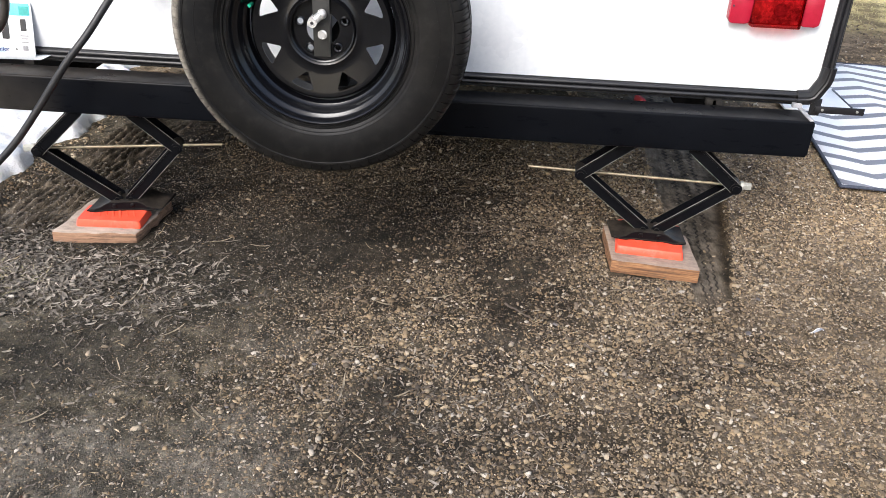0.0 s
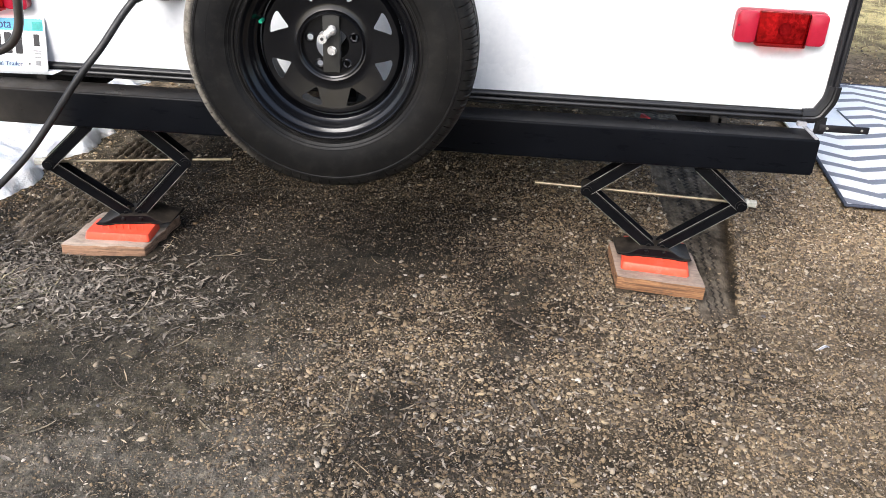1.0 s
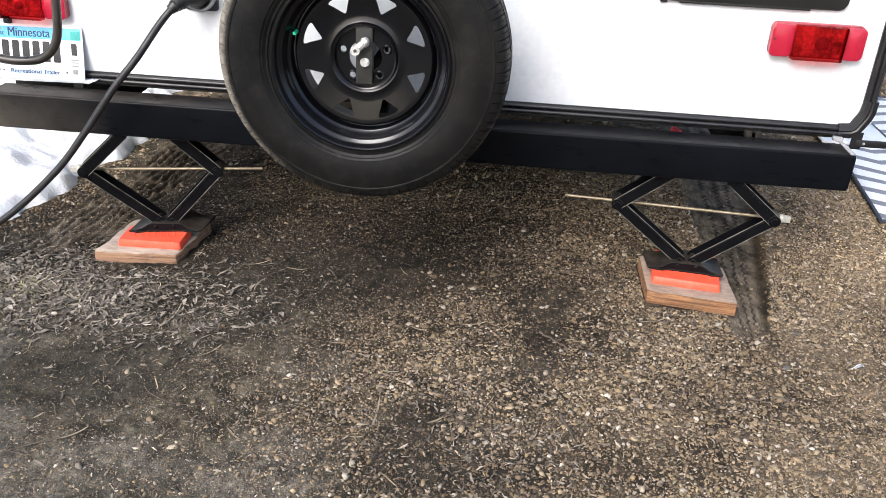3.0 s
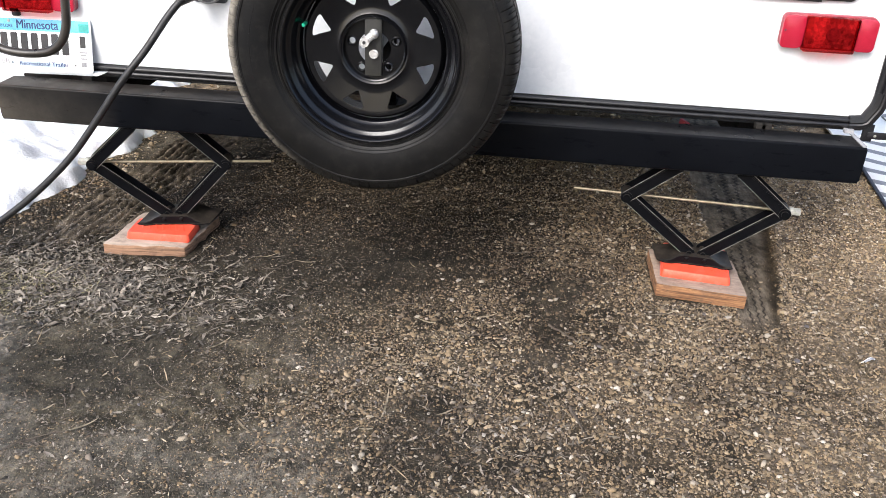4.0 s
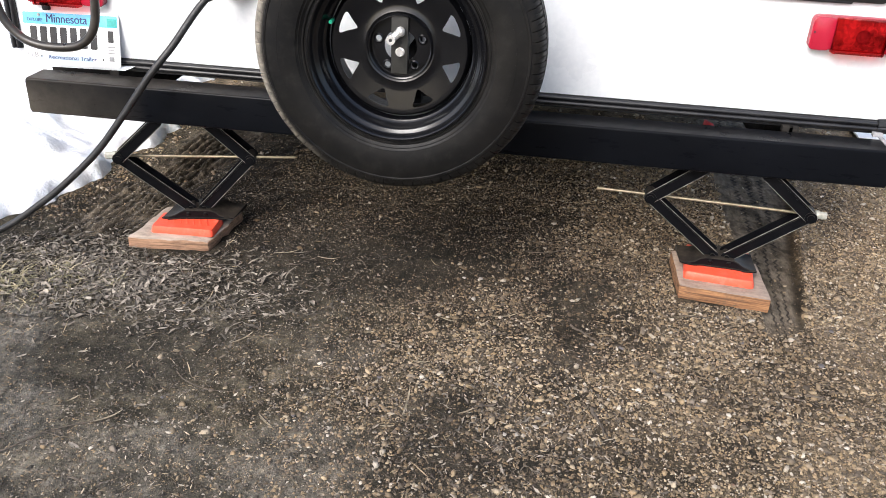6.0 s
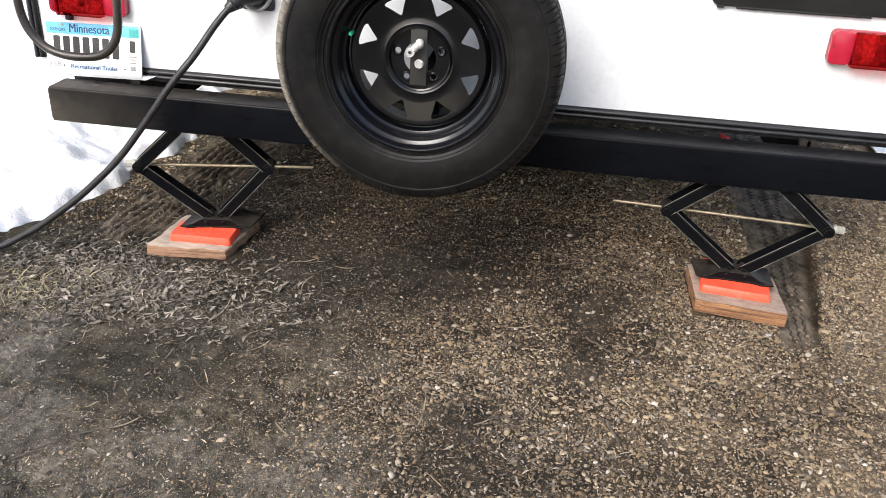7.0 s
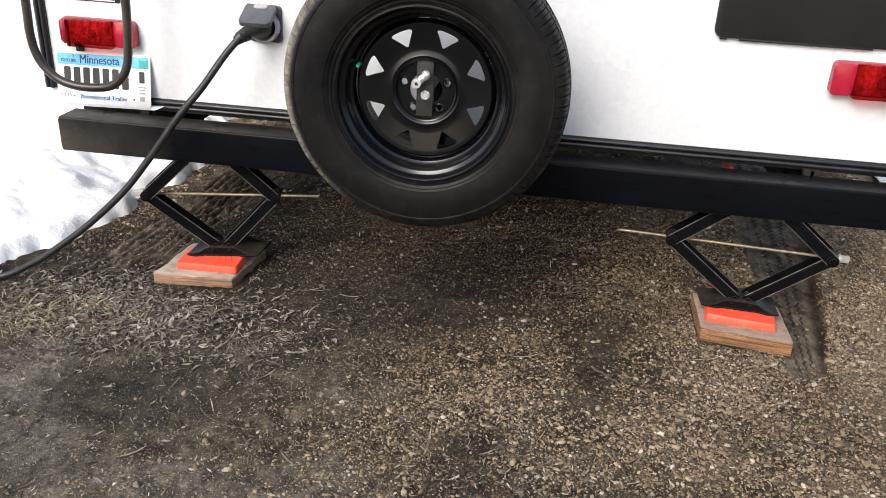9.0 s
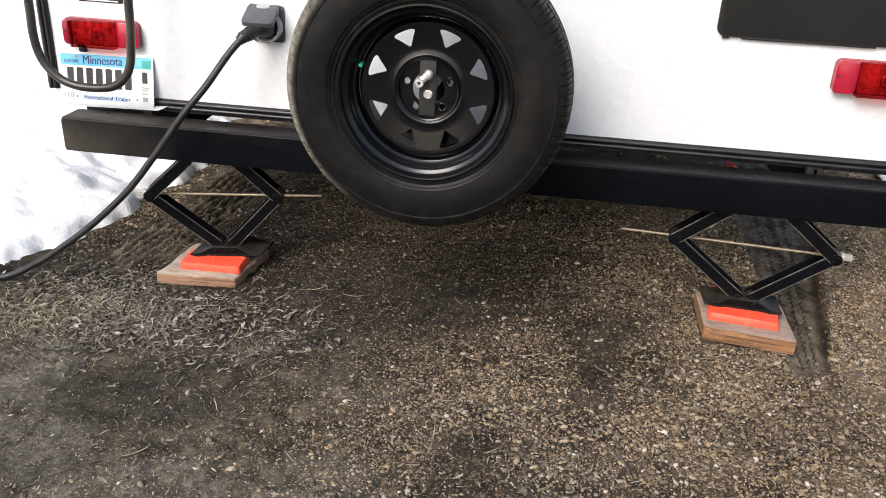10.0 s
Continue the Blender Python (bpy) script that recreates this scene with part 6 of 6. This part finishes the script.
PALE = [(-0.453, -0.866, 0.0055), (-0.338, -0.625, 0.005), (-0.861, -0.231, 0.0085), (0.148, -0.088, 0.007), (0.196, -0.092, 0.010), (0.186, -0.206, 0.009), (-0.171, -0.292, 0.0085), (-0.032, 0.074, 0.005), (0.335, -0.772, 0.0085),
        (0.309, -0.774, 0.007), (0.357, -0.745, 0.0065), (0.396, -0.673, 0.007), (0.179, -0.714, 0.005), (-0.088, -0.456, 0.0045), (0.515, -0.357, 0.0075), (0.96, -0.168, 0.012), (0.819, -0.468, 0.008), (0.699, -0.581, 0.008),
        (0.728, -0.425, 0.006), (0.623, -0.451, 0.0045), (0.707, -0.42, 0.005), (0.545, -0.606, 0.006), (0.968, -0.352, 0.006), (0.921, -0.484, 0.006)]
TAN = [(-0.349, -0.724, 0.008), (-0.389, -0.67, 0.005), (-0.241, -0.742, 0.006), (0.197, -0.128, 0.007), (0.188, 0.161, 0.006), (0.162, -0.024, 0.005), (0.181, -0.362, 0.0065), (0.155, -0.6, 0.007), (0.421, -0.673, 0.0065),
       (0.337, -0.536, 0.007), (0.368, -0.698, 0.0065), (0.422, 0.03, 0.008), (0.3, -0.189, 0.005), (-0.157, -0.731, 0.007), (-0.136, -0.753, 0.006), (-0.034, -0.701, 0.0065), (0.141, -0.844, 0.005), (0.123, -0.522, 0.006),
       (0.703, -0.668, 0.0085), (0.609, -0.308, 0.008), (0.902, -0.673, 0.0095), (1.125, -0.469, 0.009), (1.114, -0.578, 0.009)]
OCHRE = [(0.725, -0.481, 0.0065), (0.811, -0.528, 0.008), (1.075, -0.323, 0.0085), (1.053, -0.455, 0.0085), (0.744, -0.233, 0.0065), (0.833, -0.394, 0.005), (0.709, -0.643, 0.007), (1.095, -0.56, 0.008), (0.794, -0.395, 0.006),
         (0.64, -0.554, 0.0065), (0.851, -0.625, 0.008), (0.952, -0.605, 0.007), (0.439, -0.496, 0.0065), (0.395, -0.592, 0.007), (0.272, -0.652, 0.006)]
DARK = [(-0.292, -0.709, 0.0065), (-0.477, -0.782, 0.006), (-0.004, -0.613, 0.008), (0.203, -0.607, 0.005), (0.053, -0.694, 0.005), (-0.164, -0.797, 0.0065), (0.591, -0.369, 0.011), (0.896, -0.161, 0.009), (1.099, -0.358, 0.012),
        (0.755, -0.589, 0.007), (0.766, -0.575, 0.005), (0.915, -0.282, 0.008), (1.173, -0.18, 0.0095), (0.324, -0.507, 0.006)]
count = 0
for rows, mat, label in ((PALE, "stone_pale", "pale grey-white rounded stone lying in gravel"), (TAN, "stone_tan", "tan rounded stone lying in gravel"),
                         (OCHRE, "stone_ochre", "ochre yellow rounded stone lying in gravel"), (DARK, "stone_dark", "dark purple-grey stone lying in gravel")):
    for x, y, r in rows:
        count += 1
        stone(x, y, 0.85 * r, M[mat], label, count)


def twig(x, y, length, turn, r, seed):
    g = random.Random(seed)
    pts, a = [Vector((0, 0, 0))], 0.0
    for k in range(6):
        a += g.uniform(-0.35, 0.35)
        pts.append(pts[-1] + Vector((math.cos(a), math.sin(a), 0)) * length / 6)
    m = pose(x, y, 0, 0, 0, turn)
    world_pts = []
    for p in pts:
        q = m @ p
        q.z = float(ground_height(np.array(q.x), np.array(q.y))) + r * 0.8 + 0.003 + g.uniform(0, 0.004)
        world_pts.append(q)
    base = world_pts[0].copy()
    bm = bmesh.new()
    sweep(bm, [p - base for p in smooth_path(world_pts, 4)], lambda t: r * (1 - 0.6 * t), 7)
    if g.random() < 0.6:
        p = world_pts[3]
        q = p + Matrix.Rotation(radians(turn + g.choice((-40, 45))), 3, "Z") @ Vector((length * 0.22, 0, 0.004))
        sweep(bm, [p - base, (p + q) / 2 - base, q - base], r * 0.5, 6)
    ob = new("twig", finish("twig", bm, M["twig"], 60))
    ob.location = base
    tagged(ob, "thin bent brown twig lying on gravel", "twig", "fallen twigs")


for i, (x, y, L, turn, r) in enumerate([(-0.483, -0.685, 0.20, -49, 0.0013), (-0.74, -1.022, 0.21, 26, 0.0019), (-0.666, -0.769, 0.108, -38, 0.0018), (0.503, -0.657, 0.096, -67, 0.004), (0.457, -0.295, 0.10, -25, 0.0034), (0.655, -0.47, 0.047, -50, 0.0042),
                                         (0.976, -0.499, 0.045, -35, 0.003), (1.027, -0.499, 0.048, -17, 0.003), (0.008, -0.27, 0.084, 16, 0.0022), (0.218, -0.369, 0.071, -3, 0.0024), (0.281, -0.674, 0.051, -169, 0.0026), (0.757, -0.191, 0.118, 16, 0.0016),
                                         (-0.857, -0.627, 0.068, 75, 0.0022), (-0.186, -0.034, 0.094, -41, 0.0016), (0.33, 0.10, 0.16, -4, 0.002), (-0.38, -0.13, 0.07, -8, 0.0016), (-0.45, -0.45, 0.10, 30, 0.0014)]):
    twig(x, y, L, turn, r, i + 5)


# ---- a pale feather and a few single scraps ----
def feather(x, y, length, turn):
    bm = bmesh.new()
    rows = []
    for k in range(9):
        t = k / 8
        w = 0.16 * length * math.sin(math.pi * min(1, 0.08 + t * 0.95)) ** 0.7
        rows.append([bm.verts.new((t * length, s_ * w, 0.004 + 0.010 * math.sin(math.pi * t) - 0.3 * abs(s_) * w)) for s_ in (-1, 0, 1)])
    for a, b in zip(rows, rows[1:]):
        for j in range(2):
            bm.faces.new((a[j], a[j + 1], b[j + 1], b[j]))
    ob = thing("feather", (x, y, float(ground_height(np.array(x), np.array(y))) + 0.002), turn, "pale grey-blue feather lying on sandy gravel", "feather")
    part("vane", bm, M["feather"], ob)
    bm = bmesh.new()
    sweep(bm, [(-0.012 + (length + 0.008) * k / 8, 0, 0.0045 + 0.010 * math.sin(math.pi * max(0, k - 1) / 7)) for k in range(9)], 0.0007, 6)
    part("quill", bm, M["plate_white"], ob)


M["feather"] = simple("feather_barbs", (0.16, 0.18, 0.22), (0.40, 0.42, 0.45), (0.6, 0.8), scale=80, grain=600, bump=0.0005).m
feather(1.272, -0.345, 0.036, 22)


def scrap(x, y, length, width, turn, mat, label, category):
    """One broad dry leaf or splinter, curled along its length."""
    bm = bmesh.new()
    rows = []
    for k in range(9):
        t = -1 + k / 4
        w = width / 2 * (1 - abs(t) ** 2.5) + 0.0006
        rows.append([bm.verts.new((t * length / 2, s_ * w + 0.025 * length * t * t, 0.006 + 0.10 * length * t * t * (0.4 + 0.6 * (t > 0)) + 0.35 * w * s_ * s_)) for s_ in (-1, -0.5, 0, 0.5, 1)])
    for a, b in zip(rows, rows[1:]):
        for j in range(4):
            bm.faces.new((a[j], a[j + 1], b[j + 1], b[j]))
    bmesh.ops.solidify(bm, geom=bm.faces[:], thickness=0.0006)
    ob = new(category.replace(" ", "_"), finish("scrap", bm, mat, 60))
    ob.matrix_basis = pose(x, y, float(ground_height(np.array(x), np.array(y))) - 0.003, 0, 0, turn)
    tagged(ob, label, category, "single leaves and splinters")


M["pale_leaf"] = simple("pale_dead_leaf", (0.30, 0.265, 0.22), (0.44, 0.4, 0.34), (0.6, 0.8), scale=60, grain=400, bump=0.001).m
M["splinter"] = simple("straw_splinter", (0.30, 0.255, 0.18), (0.42, 0.365, 0.27), (0.6, 0.8), scale=60, grain=400, bump=0.001).m
for x, y, L, turn in ((-0.589, -0.522, 0.034, 25), (-0.746, -0.638, 0.030, 15), (-0.873, -0.691, 0.030, 40), (-0.589, -0.97, 0.044, -25), (-0.509, -0.817, 0.028, 10), (-0.541, -0.464, 0.034, 30), (-0.701, -0.362, 0.038, 5), (-0.814, -0.282, 0.034, 40),
                      (-1.011, -0.183, 0.038, 30), (-0.824, -0.18, 0.03, -30), (-0.747, -0.142, 0.028, 50), (-0.659, -0.247, 0.032, 10), (-0.82, -0.363, 0.036, 20), (-0.579, -0.182, 0.038, -5), (-0.722, -0.433, 0.034, 20), (-0.846, -0.394, 0.038, 35),
                      (-0.615, -0.433, 0.03, -20), (-0.498, -0.462, 0.034, 50), (-0.915, -0.459, 0.028, 0), (-0.863, -0.503, 0.032, -40), (-0.672, -0.145, 0.04, -40), (1.022, -0.56, 0.018, 60), (-0.612, -0.161, 0.042, 75)):
    scrap(x, y, 0.8 * L, 0.21 * L, turn, M["pale_leaf"], "pale curled dead leaf lying on damp mud", "dead leaf")
for x, y, L, turn in ((-0.562, -0.879, 0.075, 41), (-0.673, -0.819, 0.028, 55), (-0.537, -0.392, 0.10, 76), (-0.377, -0.523, 0.068, 53), (-0.608, -0.675, 0.023, 70), (-0.273, -0.06, 0.067, -3), (-0.4, -0.051, 0.08, 23), (0.128, -0.327, 0.056, -21), (0.279, -0.286, 0.078, 17),
                      (0.082, -0.531, 0.051, -2), (0.007, -0.472, 0.029, -10), (-0.067, -0.431, 0.036, 16), (-0.221, -0.825, 0.062, -43), (1.29, 0.15, 0.065, 25), (0.873, -0.249, 0.04, 27), (0.779, -0.186, 0.09, 21), (0.216, -0.712, 0.042, 35), (0.05, -0.8, 0.031, 7), (0.078, -0.70, 0.10, 89)):
    scrap(x, y, L, 0.0042, turn, M["splinter"], "straw-coloured wood splinter lying on the ground", "splinter")
